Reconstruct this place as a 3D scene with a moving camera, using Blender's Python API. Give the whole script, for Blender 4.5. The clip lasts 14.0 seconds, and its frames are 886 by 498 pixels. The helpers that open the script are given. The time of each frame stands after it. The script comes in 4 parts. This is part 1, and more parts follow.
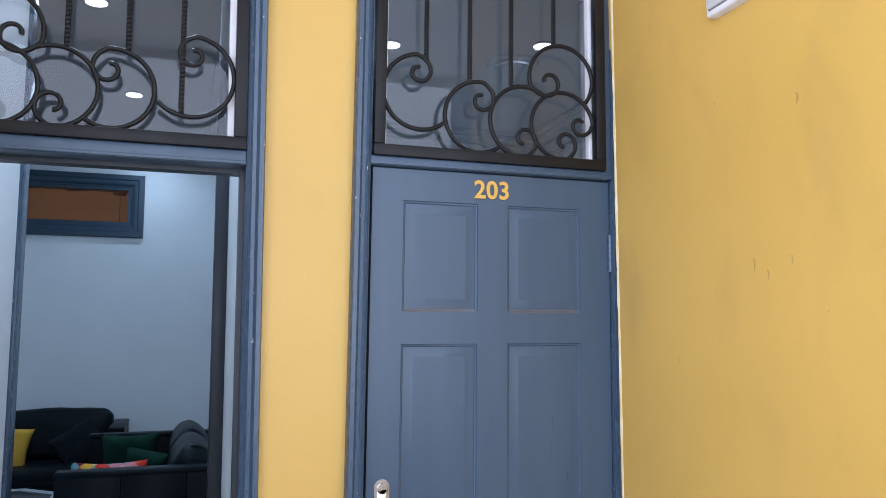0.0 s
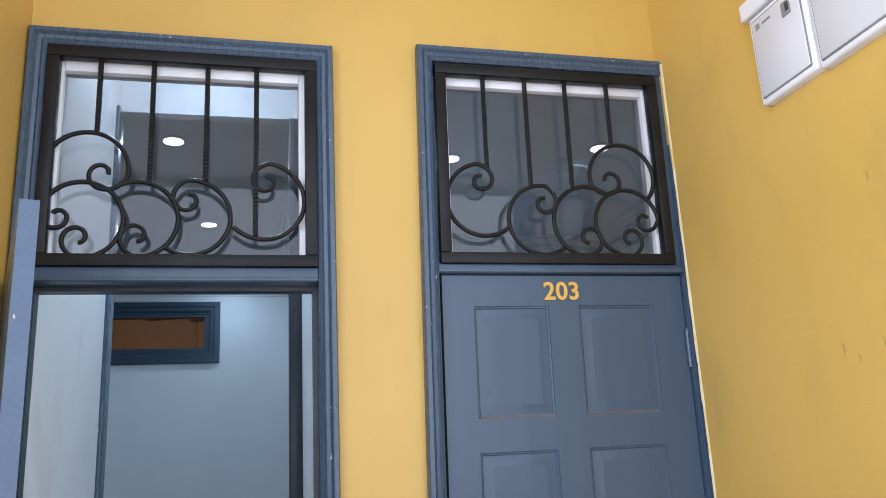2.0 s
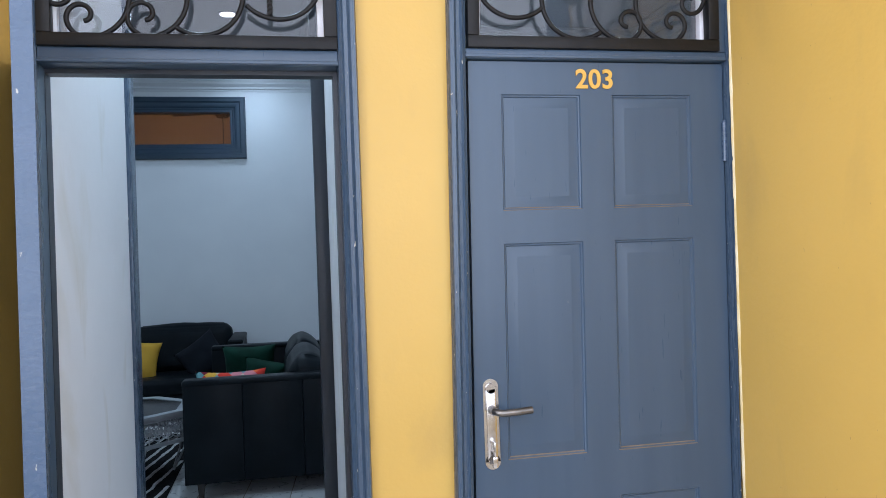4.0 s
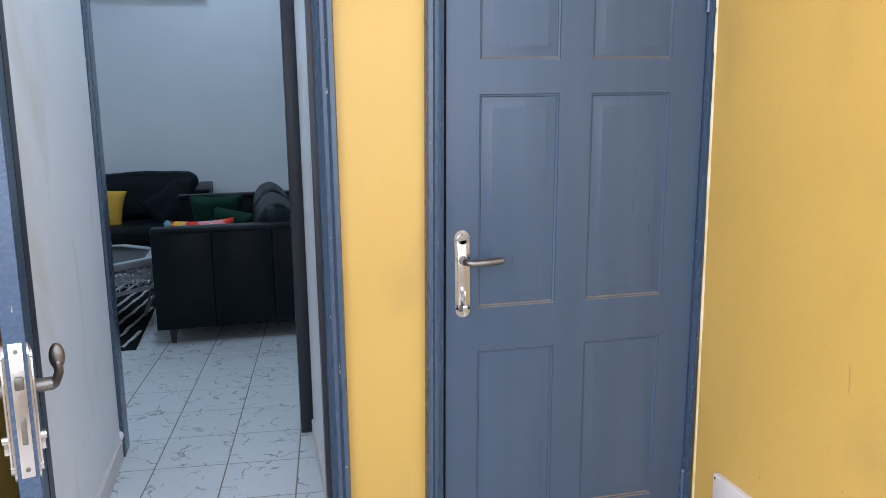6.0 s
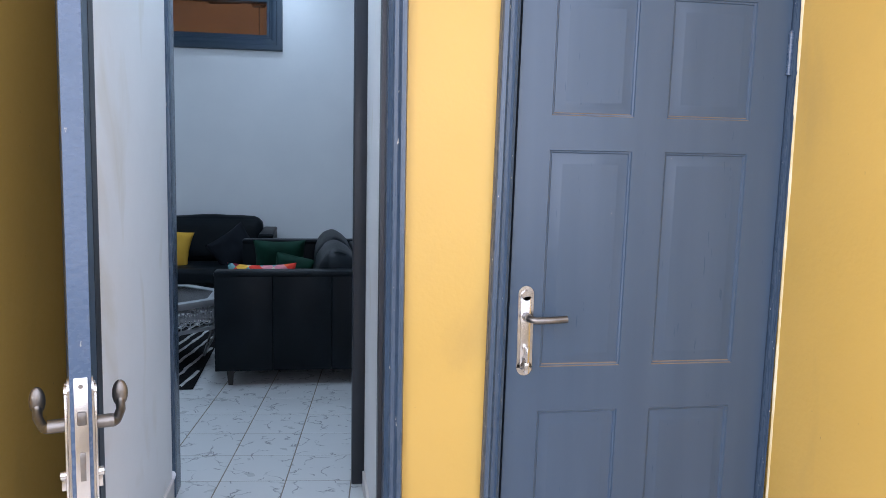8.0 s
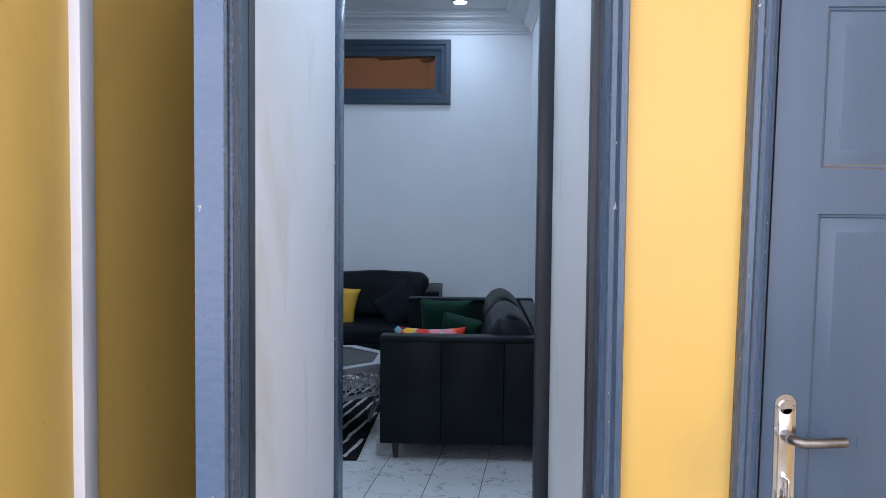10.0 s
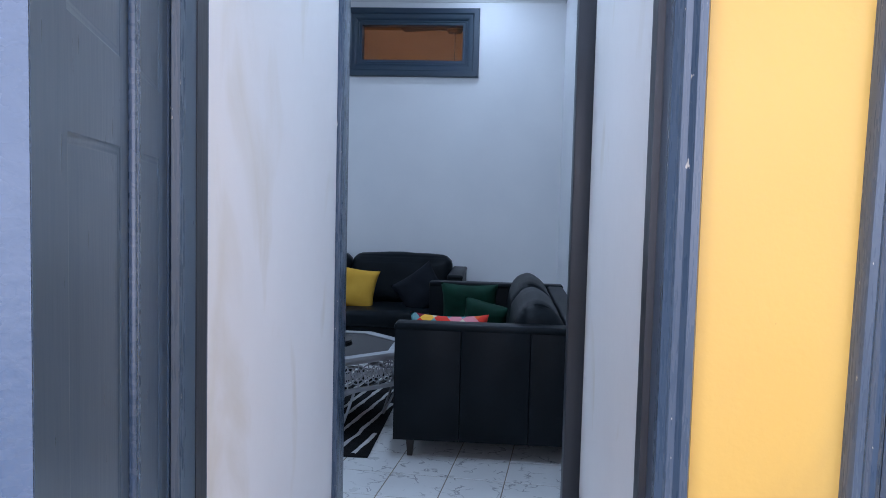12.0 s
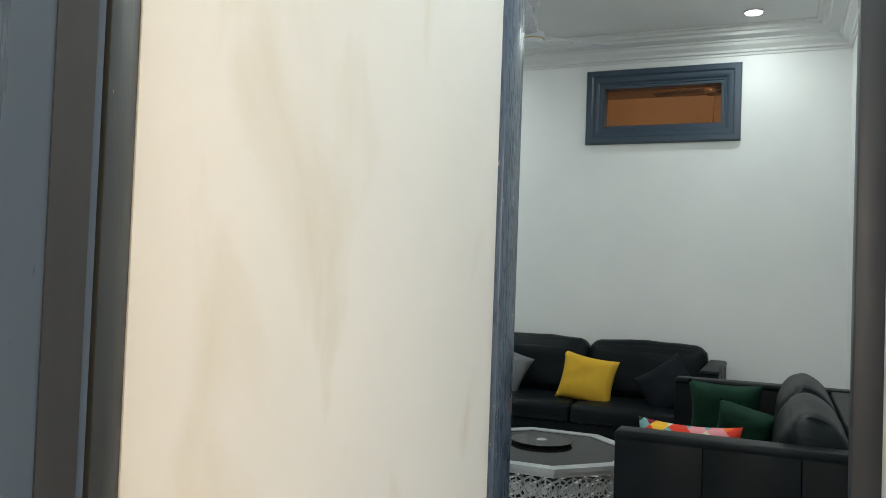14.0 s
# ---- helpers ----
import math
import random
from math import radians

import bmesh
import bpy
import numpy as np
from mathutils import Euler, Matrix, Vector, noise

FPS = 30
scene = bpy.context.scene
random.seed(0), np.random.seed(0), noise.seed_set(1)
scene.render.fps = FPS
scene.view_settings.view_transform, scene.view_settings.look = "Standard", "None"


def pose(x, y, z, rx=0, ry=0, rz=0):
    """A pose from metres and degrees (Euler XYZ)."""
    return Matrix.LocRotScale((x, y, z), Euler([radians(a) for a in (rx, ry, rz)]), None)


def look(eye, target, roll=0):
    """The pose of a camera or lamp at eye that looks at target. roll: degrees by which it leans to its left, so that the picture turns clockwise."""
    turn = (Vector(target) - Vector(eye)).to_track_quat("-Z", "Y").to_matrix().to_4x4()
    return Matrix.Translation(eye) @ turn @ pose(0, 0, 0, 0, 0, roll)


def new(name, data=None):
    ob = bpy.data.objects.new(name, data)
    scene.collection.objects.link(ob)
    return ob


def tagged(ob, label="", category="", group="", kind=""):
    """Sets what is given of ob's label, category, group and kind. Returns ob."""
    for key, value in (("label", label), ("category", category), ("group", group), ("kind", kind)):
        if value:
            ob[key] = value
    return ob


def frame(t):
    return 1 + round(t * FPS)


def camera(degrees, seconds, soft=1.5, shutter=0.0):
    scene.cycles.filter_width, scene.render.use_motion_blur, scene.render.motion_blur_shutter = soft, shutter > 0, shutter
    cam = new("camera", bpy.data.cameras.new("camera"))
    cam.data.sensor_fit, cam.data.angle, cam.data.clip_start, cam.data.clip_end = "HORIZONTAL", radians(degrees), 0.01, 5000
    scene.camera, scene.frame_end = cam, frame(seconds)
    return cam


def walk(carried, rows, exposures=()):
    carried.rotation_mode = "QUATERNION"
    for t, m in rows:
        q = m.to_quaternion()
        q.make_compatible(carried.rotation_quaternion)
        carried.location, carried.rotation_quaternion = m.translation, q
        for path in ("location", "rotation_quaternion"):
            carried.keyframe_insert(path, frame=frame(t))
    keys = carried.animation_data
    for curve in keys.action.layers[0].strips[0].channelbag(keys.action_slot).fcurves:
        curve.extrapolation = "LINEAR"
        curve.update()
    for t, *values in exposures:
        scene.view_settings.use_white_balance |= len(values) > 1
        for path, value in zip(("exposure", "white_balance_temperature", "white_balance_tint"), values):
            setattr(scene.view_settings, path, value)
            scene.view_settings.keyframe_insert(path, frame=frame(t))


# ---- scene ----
cam = camera(58.4, 14.0, soft=0.45)
PATH = [
    (0, (-0.534, -2.229, 1.514), (0.106, -0.349, 1.75), -0.3),
    (0.5, (-0.544, -2.226, 1.504), (0.037, -0.34, 1.829), -1.3),
    (1, (-0.54, -2.222, 1.502), (0.021, -0.358, 1.961), -3.6),
    (1.5, (-0.544, -2.228, 1.501), (-0.023, -0.367, 2.015), -3.8),
    (2, (-0.544, -2.232, 1.502), (-0.072, -0.357, 2.014), -3.1),
    (2.5, (-0.522, -2.218, 1.494), (-0.092, -0.314, 1.929), -2.6),
    (3, (-0.516, -2.191, 1.485), (-0.093, -0.254, 1.748), -2.1),
    (3.5, (-0.513, -2.177, 1.48), (-0.096, -0.225, 1.607), -2.5),
    (4, (-0.521, -2.161, 1.478), (-0.123, -0.202, 1.501), -2.1),
    (4.2, (-0.523, -2.155, 1.482), (-0.13, -0.194, 1.469), -1.9),
    (6.3, (-0.536, -2.142, 1.466), (-0.06, -0.237, 1.084), -1.1),
    (6.5, (-0.53, -2.136, 1.464), (-0.051, -0.236, 1.064), -1.4),
    (7, (-0.521, -2.136, 1.467), (-0.04, -0.239, 1.055), -1.8),
    (7.5, (-0.52, -2.143, 1.466), (-0.071, -0.218, 1.163), -0.9),
    (8, (-0.551, -2.115, 1.465), (-0.224, -0.153, 1.254), 1.1),
    (8.5, (-0.564, -2.05, 1.478), (-0.33, -0.072, 1.293), 1.1),
    (9, (-0.607, -1.918, 1.492), (-0.454, 0.072, 1.358), 0.3),
    (9.2, (-0.635, -1.861, 1.508), (-0.55, 0.133, 1.384), -0.4),
    (11.5, (-0.585, -1.359, 1.506), (-0.782, 0.63, 1.44), 2.8),
    (12, (-0.604, -1.238, 1.468), (-0.746, 0.753, 1.333), 1.4),
    (12.5, (-0.555, -1.095, 1.421), (-0.727, 0.881, 1.169), -0.7),
    (13, (-0.447, -0.887, 1.408), (-0.731, 1.083, 1.212), 0.2),
    (13.5, (-0.46, -0.621, 1.377), (-1.026, 1.296, 1.322), -0.2),
    (14, (-0.509, -0.46, 1.425), (-1.297, 1.378, 1.483), 2.1),
]
walk(cam, [(t, look(eye, target, roll)) for t, eye, target, roll in PATH], exposures=[(0, -0.42, 5700, 19), (1.5, -0.54, 5850, 16), (3, -0.4, 5950, 18), (4.2, -0.24, 5950, 18), (6.3, -0.2, 6050, 20), (9, -0.06, 6100, 24), (11.5, -0.04, 6150, 26), (12.5, 0.06, 5650, 27), (13.2, 0.14, 6600, 23), (13.6, 0.40, 8300, 15), (14, 0.36, 8600, 15)])

# ---- world and light ----
world = bpy.data.worlds.new("sky")
scene.world = world
world.use_nodes = True
wn = world.node_tree.nodes
sky = wn.new("ShaderNodeTexSky")
sky.sky_type, sky.sun_disc = "NISHITA", False
sky.sun_elevation, sky.sun_rotation = radians(52), radians(200)
world.node_tree.links.new(sky.outputs[0], wn["Background"].inputs[0])
wn["Background"].inputs[1].default_value = 0.12


def lamp(name, kind, m, energy, colour, **more):
    data = bpy.data.lights.new(name, kind)
    data.energy, data.color = energy, colour
    ob = new(name, data)
    ob.matrix_world = m
    return ob, data


sun_ob, sun_data = lamp("sun", "SUN", look((2, 6, 9), (0, 0, 0)), 2.5, (1.0, 0.95, 0.86))
sun_data.angle = radians(0.6)
# area lamps added at the unseen open side behind the walker, strongest on left
for eye, aim, watts, width in (((-3.15, -2.55, 2.15), (0.3, -0.4, 2.1), 160, 2.3), ((-0.3, -2.92, 2.15), (-0.3, 0, 2.1), 84, 3.2), ((2.55, -2.70, 2.15), (-0.7, 0.1, 2.1), 42, 2.3)):
    day_ob, day = lamp("daylight", "AREA", look(eye, aim), watts, (0.93, 0.975, 1.0))
    day.shape, day.size, day.size_y = "RECTANGLE", width, 2.35

# ---- materials ----


def material(name, rough=0.5, metal=0.0, spec=0.5):
    m = bpy.data.materials.new(name)
    m.use_nodes = True
    b = m.node_tree.nodes["Principled BSDF"]
    b.inputs["Roughness"].default_value = rough
    b.inputs["Metallic"].default_value = metal
    b.inputs["Specular IOR Level"].default_value = spec
    return m, m.node_tree.nodes, m.node_tree.links, b


def paint(name, a, b_col, rough=0.5, scale=3.0, fine=60.0, bump=0.1, dist=0.002, metal=0.0, spec=0.5, stretch=(1, 1, 1), stain=None, stain_amount=0.0, chips=0.0, chip_colour=(0.42, 0.40, 0.36), rough_var=0.12, coord="Object"):
    """Two colours mixed by a broad noise, a finer noise in gloss and relief, and shaped stains."""
    m, n, l, b = material(name, rough, metal, spec)
    tc = n.new("ShaderNodeTexCoord")
    mp = n.new("ShaderNodeMapping")
    mp.inputs["Scale"].default_value = stretch
    l.new(tc.outputs[coord], mp.inputs[0])
    broad, small = n.new("ShaderNodeTexNoise"), n.new("ShaderNodeTexNoise")
    broad.inputs["Scale"].default_value, broad.inputs["Detail"].default_value = scale, 6
    small.inputs["Scale"].default_value, small.inputs["Detail"].default_value = fine, 4
    l.new(mp.outputs[0], broad.inputs["Vector"])
    l.new(mp.outputs[0], small.inputs["Vector"])
    ramp = n.new("ShaderNodeValToRGB")
    ramp.color_ramp.elements[0].position, ramp.color_ramp.elements[1].position = 0.35, 0.68
    ramp.color_ramp.elements[0].color, ramp.color_ramp.elements[1].color = (*a, 1), (*b_col, 1)
    l.new(broad.outputs["Fac"], ramp.inputs[0])
    out = ramp.outputs[0]
    if stain:
        sp = n.new("ShaderNodeTexNoise")
        sp.inputs["Scale"].default_value, sp.inputs["Detail"].default_value, sp.inputs["Distortion"].default_value = 1.7, 5, 0.6
        sm = n.new("ShaderNodeMapping")
        sm.inputs["Location"].default_value, sm.inputs["Scale"].default_value = (3.1, 1.7, 0.4), (2.2, 2.2, 1.0)
        l.new(tc.outputs[coord], sm.inputs[0])
        l.new(sm.outputs[0], sp.inputs["Vector"])
        sr = n.new("ShaderNodeMapRange")
        sr.inputs["From Min"].default_value, sr.inputs["From Max"].default_value, sr.inputs["To Max"].default_value = 0.56, 0.72, stain_amount
        l.new(sp.outputs["Fac"], sr.inputs[0])
        mix = n.new("ShaderNodeMix")
        mix.data_type = "RGBA"
        l.new(sr.outputs[0], mix.inputs[0])
        l.new(out, mix.inputs[6])
        mix.inputs[7].default_value = (*stain, 1)
        out = mix.outputs[2]
    if chips:
        cn = n.new("ShaderNodeTexNoise")
        cn.inputs["Scale"].default_value, cn.inputs["Detail"].default_value = 55, 3
        cm = n.new("ShaderNodeMapping")
        cm.inputs["Scale"].default_value = (1.6, 1.6, 0.7)
        l.new(tc.outputs[coord], cm.inputs[0])
        l.new(cm.outputs[0], cn.inputs["Vector"])
        cr = n.new("ShaderNodeMapRange")
        cr.inputs["From Min"].default_value, cr.inputs["From Max"].default_value = chips, chips + 0.02
        l.new(cn.outputs["Fac"], cr.inputs[0])
        cx = n.new("ShaderNodeMix")
        cx.data_type = "RGBA"
        l.new(cr.outputs[0], cx.inputs[0])
        l.new(out, cx.inputs[6])
        cx.inputs[7].default_value = (*chip_colour, 1)
        out = cx.outputs[2]
    l.new(out, b.inputs["Base Color"])
    rr = n.new("ShaderNodeMapRange")
    rr.inputs["To Min"].default_value, rr.inputs["To Max"].default_value = max(0.02, rough - rough_var), min(1, rough + rough_var)
    l.new(small.outputs["Fac"], rr.inputs[0])
    l.new(rr.outputs[0], b.inputs["Roughness"])
    if bump:
        bp = n.new("ShaderNodeBump")
        bp.inputs["Strength"].default_value, bp.inputs["Distance"].default_value = bump, dist
        l.new(small.outputs["Fac"], bp.inputs["Height"])
        l.new(bp.outputs[0], b.inputs["Normal"])
    return m


YELLOW = paint("yellow_wall_paint", (0.585, 0.372, 0.082), (0.635, 0.406, 0.096), 0.45, 1.4, 70, 0.22, 0.003, stain=(0.44, 0.29, 0.085), stain_amount=0.4, chips=0.745, chip_colour=(0.36, 0.23, 0.07))
BLUE = paint("blue_grey_gloss_paint", (0.048, 0.079, 0.124), (0.056, 0.089, 0.137), 0.30, 2.5, 26, 0.018, 0.002, spec=0.45, stretch=(6, 6, 0.5), rough_var=0.06, chips=0.785)
BLUE_WORN = paint("chipped_blue_grey_gloss_paint", (0.046, 0.076, 0.120), (0.056, 0.088, 0.135), 0.28, 2.5, 26, 0.04, 0.002, stretch=(6, 6, 0.5), chips=0.722, chip_colour=(0.56, 0.53, 0.48))
BAREWOOD = paint("worn_bare_wood", (0.17, 0.125, 0.085), (0.24, 0.18, 0.125), 0.7, 20, 90, 0.2)
BLUE_EDGE = paint("blue_grey_brushed_gloss_paint", (0.050, 0.084, 0.140), (0.066, 0.100, 0.160), 0.27, 5, 60, 0.14, 0.003, stretch=(1.0, 1.0, 1.6), chips=0.73)
# near-black blue: right inner jamb, and the shade put into the door gap
DARKBLUE = paint("dark_blue_jamb_and_gap_shade", (0.019, 0.023, 0.031), (0.027, 0.032, 0.042), 0.4, 3, 30, 0.07, 0.002, stretch=(6, 6, 0.5))
WINBLUE = paint("deep_blue_window_paint", (0.028, 0.050, 0.082), (0.030, 0.056, 0.080), 0.34, 3, 30, 0.0, 0.001, rough_var=0.03)
WHITE = paint("white_wall_paint", (0.74, 0.745, 0.75), (0.79, 0.79, 0.79), 0.55, 1.5, 30, 0.1, 0.004)
HALLWHITE = paint("soiled_white_wall_paint", (0.78, 0.765, 0.75), (0.85, 0.835, 0.82), 0.5, 1.2, 28, 0.12, 0.004, stain=(0.62, 0.55, 0.42), stain_amount=0.5)
CEILING = paint("ceiling_paint", (0.66, 0.665, 0.67), (0.7, 0.7, 0.7), 0.7, 2, 20, 0.05)
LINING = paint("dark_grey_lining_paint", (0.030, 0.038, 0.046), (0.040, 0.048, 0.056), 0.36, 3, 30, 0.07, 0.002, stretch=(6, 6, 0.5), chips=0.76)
IRON = paint("black_wrought_iron", (0.006, 0.006, 0.007), (0.012, 0.0115, 0.0115), 0.42, 8, 90, 0.4, 0.002, spec=0.25)
UPVC = paint("white_window_plastic", (0.76, 0.76, 0.80), (0.82, 0.82, 0.85), 0.35, 5, 40, 0.02)
CHROME = paint("polished_nickel", (0.58, 0.57, 0.57), (0.68, 0.67, 0.66), 0.2, 12, 80, 0.05, 0.001, metal=1.0, rough_var=0.07)
DULL = paint("worn_grey_metal", (0.17, 0.155, 0.14), (0.27, 0.25, 0.23), 0.42, 20, 120, 0.4, 0.002, metal=1.0)
LEATHER = paint("black_leather", (0.0042, 0.0066, 0.0085), (0.0075, 0.0108, 0.0138), 0.40, 4, 220, 0.15, 0.002, spec=0.11)
DARKWOOD = paint("dark_stained_wood", (0.016, 0.012, 0.010), (0.03, 0.022, 0.017), 0.4, 6, 40, 0.2, 0.002, stretch=(5, 5, 0.6))
YCLOTH = paint("yellow_cloth", (0.64, 0.35, 0.04), (0.72, 0.41, 0.055), 0.9, 6, 260, 0.5, 0.002, spec=0.15)
GREEN = paint("green_velvet", (0.002, 0.030, 0.017), (0.004, 0.046, 0.027), 0.75, 7, 200, 0.4, 0.002, spec=0.2)
GREYCLOTH = paint("grey_cloth", (0.14, 0.145, 0.16), (0.18, 0.185, 0.20), 0.9, 6, 240, 0.5, 0.002, spec=0.15)
NAVY = paint("navy_velvet", (0.004, 0.006, 0.010), (0.007, 0.010, 0.015), 0.8, 6, 220, 0.4, 0.002, spec=0.2)
SILVER = paint("silver_grey_painted_metal", (0.30, 0.315, 0.33), (0.41, 0.425, 0.44), 0.40, 7, 90, 0.3, 0.002, metal=0.25)
BLACKGLASS = paint("black_glass", (0.006, 0.006, 0.007), (0.009, 0.009, 0.010), 0.08, 4, 60, 0.0, rough_var=0.02, spec=0.06)
TRAY = paint("matt_black_tray", (0.008, 0.008, 0.009), (0.014, 0.014, 0.015), 0.35, 6, 80, 0.2, 0.001)
RUGBLACK = paint("black_rug_pile", (0.008, 0.008, 0.009), (0.016, 0.016, 0.017), 0.95, 20, 350, 0.9, 0.006, spec=0.1)
RUGWHITE = paint("white_rug_pile", (0.50, 0.50, 0.49), (0.62, 0.62, 0.60), 0.95, 20, 350, 0.9, 0.006, spec=0.1)
GROUT = paint("brown_grout", (0.20, 0.17, 0.135), (0.29, 0.25, 0.20), 0.9, 8, 120, 0.3)
GOLDNUM = paint("gold_numeral_plastic", (0.62, 0.36, 0.06), (0.70, 0.42, 0.08), 0.35, 8, 90, 0.05)
METERGREY = paint("light_grey_enclosure", (0.60, 0.60, 0.62), (0.66, 0.66, 0.68), 0.4, 4, 60, 0.05)
DARKMARK = paint("dark_plastic", (0.02, 0.02, 0.022), (0.04, 0.04, 0.042), 0.4, 8, 60, 0.1)
MIDMARK = paint("grey_plastic", (0.20, 0.20, 0.21), (0.26, 0.26, 0.27), 0.45, 8, 60, 0.1)
BEIGE = paint("beige_cover_plate", (0.62, 0.57, 0.55), (0.70, 0.65, 0.62), 0.4, 5, 60, 0.05)
TAN = paint("tan_wall_paint", (0.33, 0.24, 0.155), (0.38, 0.28, 0.185), 0.7, 1.5, 30, 0.05)
BROWNFAN = paint("dark_brown_fan_paint", (0.03, 0.018, 0.012), (0.05, 0.03, 0.02), 0.4, 6, 60, 0.05)
FANWHITE = paint("white_enamel", (0.55, 0.56, 0.62), (0.62, 0.63, 0.68), 0.3, 5, 50, 0.03)
GOLD = paint("gold_band", (0.55, 0.38, 0.10), (0.65, 0.45, 0.14), 0.25, 8, 60, 0.05, metal=1.0)
SCUFF = paint("rubbed_brown_paint", (0.42, 0.265, 0.066), (0.52, 0.335, 0.085), 0.6, 40, 120, 0.1)
CREAM = paint("cream_filler", (0.66, 0.52, 0.24), (0.74, 0.66, 0.46), 0.6, 14, 90, 0.2)
GROUND = paint("ground_sand", (0.28, 0.22, 0.16), (0.36, 0.29, 0.21), 0.95, 0.6, 20, 0.4, 0.01)
PORCHFLOOR = paint("porch_tile", (0.55, 0.53, 0.50), (0.63, 0.61, 0.58), 0.4, 3, 50, 0.05)


def tile_material(name, base, vein):
    m, n, l, b = material(name, 0.28)
    tc, oi = n.new("ShaderNodeTexCoord"), n.new("ShaderNodeObjectInfo")
    add = n.new("ShaderNodeVectorMath")
    add.operation = "MULTIPLY_ADD"
    comb = n.new("ShaderNodeCombineXYZ")
    l.new(oi.outputs["Random"], comb.inputs[0])
    l.new(oi.outputs["Random"], comb.inputs[1])
    l.new(comb.outputs[0], add.inputs[0])
    add.inputs[1].default_value = (37.0, 19.0, 0)
    l.new(tc.outputs["Object"], add.inputs[2])
    warp = n.new("ShaderNodeTexNoise")
    warp.inputs["Scale"].default_value, warp.inputs["Detail"].default_value = 9, 5
    l.new(add.outputs[0], warp.inputs["Vector"])
    mixv = n.new("ShaderNodeMix")
    mixv.data_type = "RGBA"
    mixv.inputs[0].default_value = 0.16
    l.new(add.outputs[0], mixv.inputs[6])
    l.new(warp.outputs["Color"], mixv.inputs[7])
    vo = n.new("ShaderNodeTexVoronoi")
    vo.feature = "DISTANCE_TO_EDGE"
    vo.inputs["Scale"].default_value = 7.5
    l.new(mixv.outputs[2], vo.inputs["Vector"])
    gate = n.new("ShaderNodeTexNoise")
    gate.inputs["Scale"].default_value = 11
    l.new(add.outputs[0], gate.inputs["Vector"])
    mr = n.new("ShaderNodeMapRange")
    mr.inputs["From Min"].default_value, mr.inputs["From Max"].default_value = 0.0, 0.035
    mr.inputs["To Min"].default_value, mr.inputs["To Max"].default_value = 1.0, 0.0
    l.new(vo.outputs["Distance"], mr.inputs[0])
    gr = n.new("ShaderNodeMapRange")
    gr.inputs["From Min"].default_value, gr.inputs["From Max"].default_value = 0.47, 0.57
    l.new(gate.outputs["Fac"], gr.inputs[0])
    mul = n.new("ShaderNodeMath")
    mul.operation = "MULTIPLY"
    l.new(mr.outputs[0], mul.inputs[0])
    l.new(gr.outputs[0], mul.inputs[1])
    mix = n.new("ShaderNodeMix")
    mix.data_type = "RGBA"
    mix.inputs[6].default_value, mix.inputs[7].default_value = (*base, 1), (*vein, 1)
    l.new(mul.outputs[0], mix.inputs[0])
    l.new(mix.outputs[2], b.inputs["Base Color"])
    rr = n.new("ShaderNodeMapRange")
    rr.inputs["To Min"].default_value, rr.inputs["To Max"].default_value = 0.2, 0.42
    l.new(warp.outputs["Fac"], rr.inputs[0])
    l.new(rr.outputs[0], b.inputs["Roughness"])
    return m


TILE = tile_material("veined_ceramic", (0.61, 0.61, 0.60), (0.15, 0.15, 0.16))
SKIRT = paint("cream_skirting_tile", (0.56, 0.50, 0.46), (0.64, 0.58, 0.54), 0.35, 5, 60, 0.1)


def patchwork_material():
    m, n, l, b = material("patchwork_cloth", 0.9, 0, 0.15)
    tc = n.new("ShaderNodeTexCoord")
    mp = n.new("ShaderNodeMapping")
    mp.inputs["Rotation"].default_value, mp.inputs["Scale"].default_value = (0, radians(45), 0), (17, 17, 17)
    l.new(tc.outputs["Object"], mp.inputs[0])
    fl = n.new("ShaderNodeVectorMath")
    fl.operation = "FLOOR"
    l.new(mp.outputs[0], fl.inputs[0])
    sep, comb = n.new("ShaderNodeSeparateXYZ"), n.new("ShaderNodeCombineXYZ")
    l.new(fl.outputs[0], sep.inputs[0])
    l.new(sep.outputs[0], comb.inputs[0])
    l.new(sep.outputs[2], comb.inputs[2])
    wnz = n.new("ShaderNodeTexWhiteNoise")
    l.new(comb.outputs[0], wnz.inputs["Vector"])
    ramp = n.new("ShaderNodeValToRGB")
    ramp.color_ramp.interpolation = "CONSTANT"
    cols = [(0.75, 0.12, 0.03), (0.62, 0.56, 0.40), (0.20, 0.01, 0.03), (0.70, 0.25, 0.28), (0.78, 0.40, 0.05), (0.55, 0.58, 0.55), (0.70, 0.05, 0.03), (0.15, 0.32, 0.33)]
    el = ramp.color_ramp.elements
    while len(el) < len(cols):
        el.new(0.5)
    for k, c in enumerate(cols):
        el[k].position, el[k].color = k / len(cols), (*c, 1)
    l.new(wnz.outputs["Value"], ramp.inputs[0])
    l.new(ramp.outputs[0], b.inputs["Base Color"])
    return m


PATCH = patchwork_material()


def glass_material(name, tint, gloss):
    """A thin pane: mostly clear, with a mirror share for its two faces."""
    m = bpy.data.materials.new(name)
    m.use_nodes = True
    n, l = m.node_tree.nodes, m.node_tree.links
    n.remove(n["Principled BSDF"])
    t, g, mix = n.new("ShaderNodeBsdfTransparent"), n.new("ShaderNodeBsdfGlossy"), n.new("ShaderNodeMixShader")
    t.inputs[0].default_value = (*tint, 1)
    g.inputs["Roughness"].default_value = 0.02
    mix.inputs[0].default_value = gloss
    l.new(t.outputs[0], mix.inputs[1])
    l.new(g.outputs[0], mix.inputs[2])
    l.new(mix.outputs[0], n["Material Output"].inputs[0])
    return m


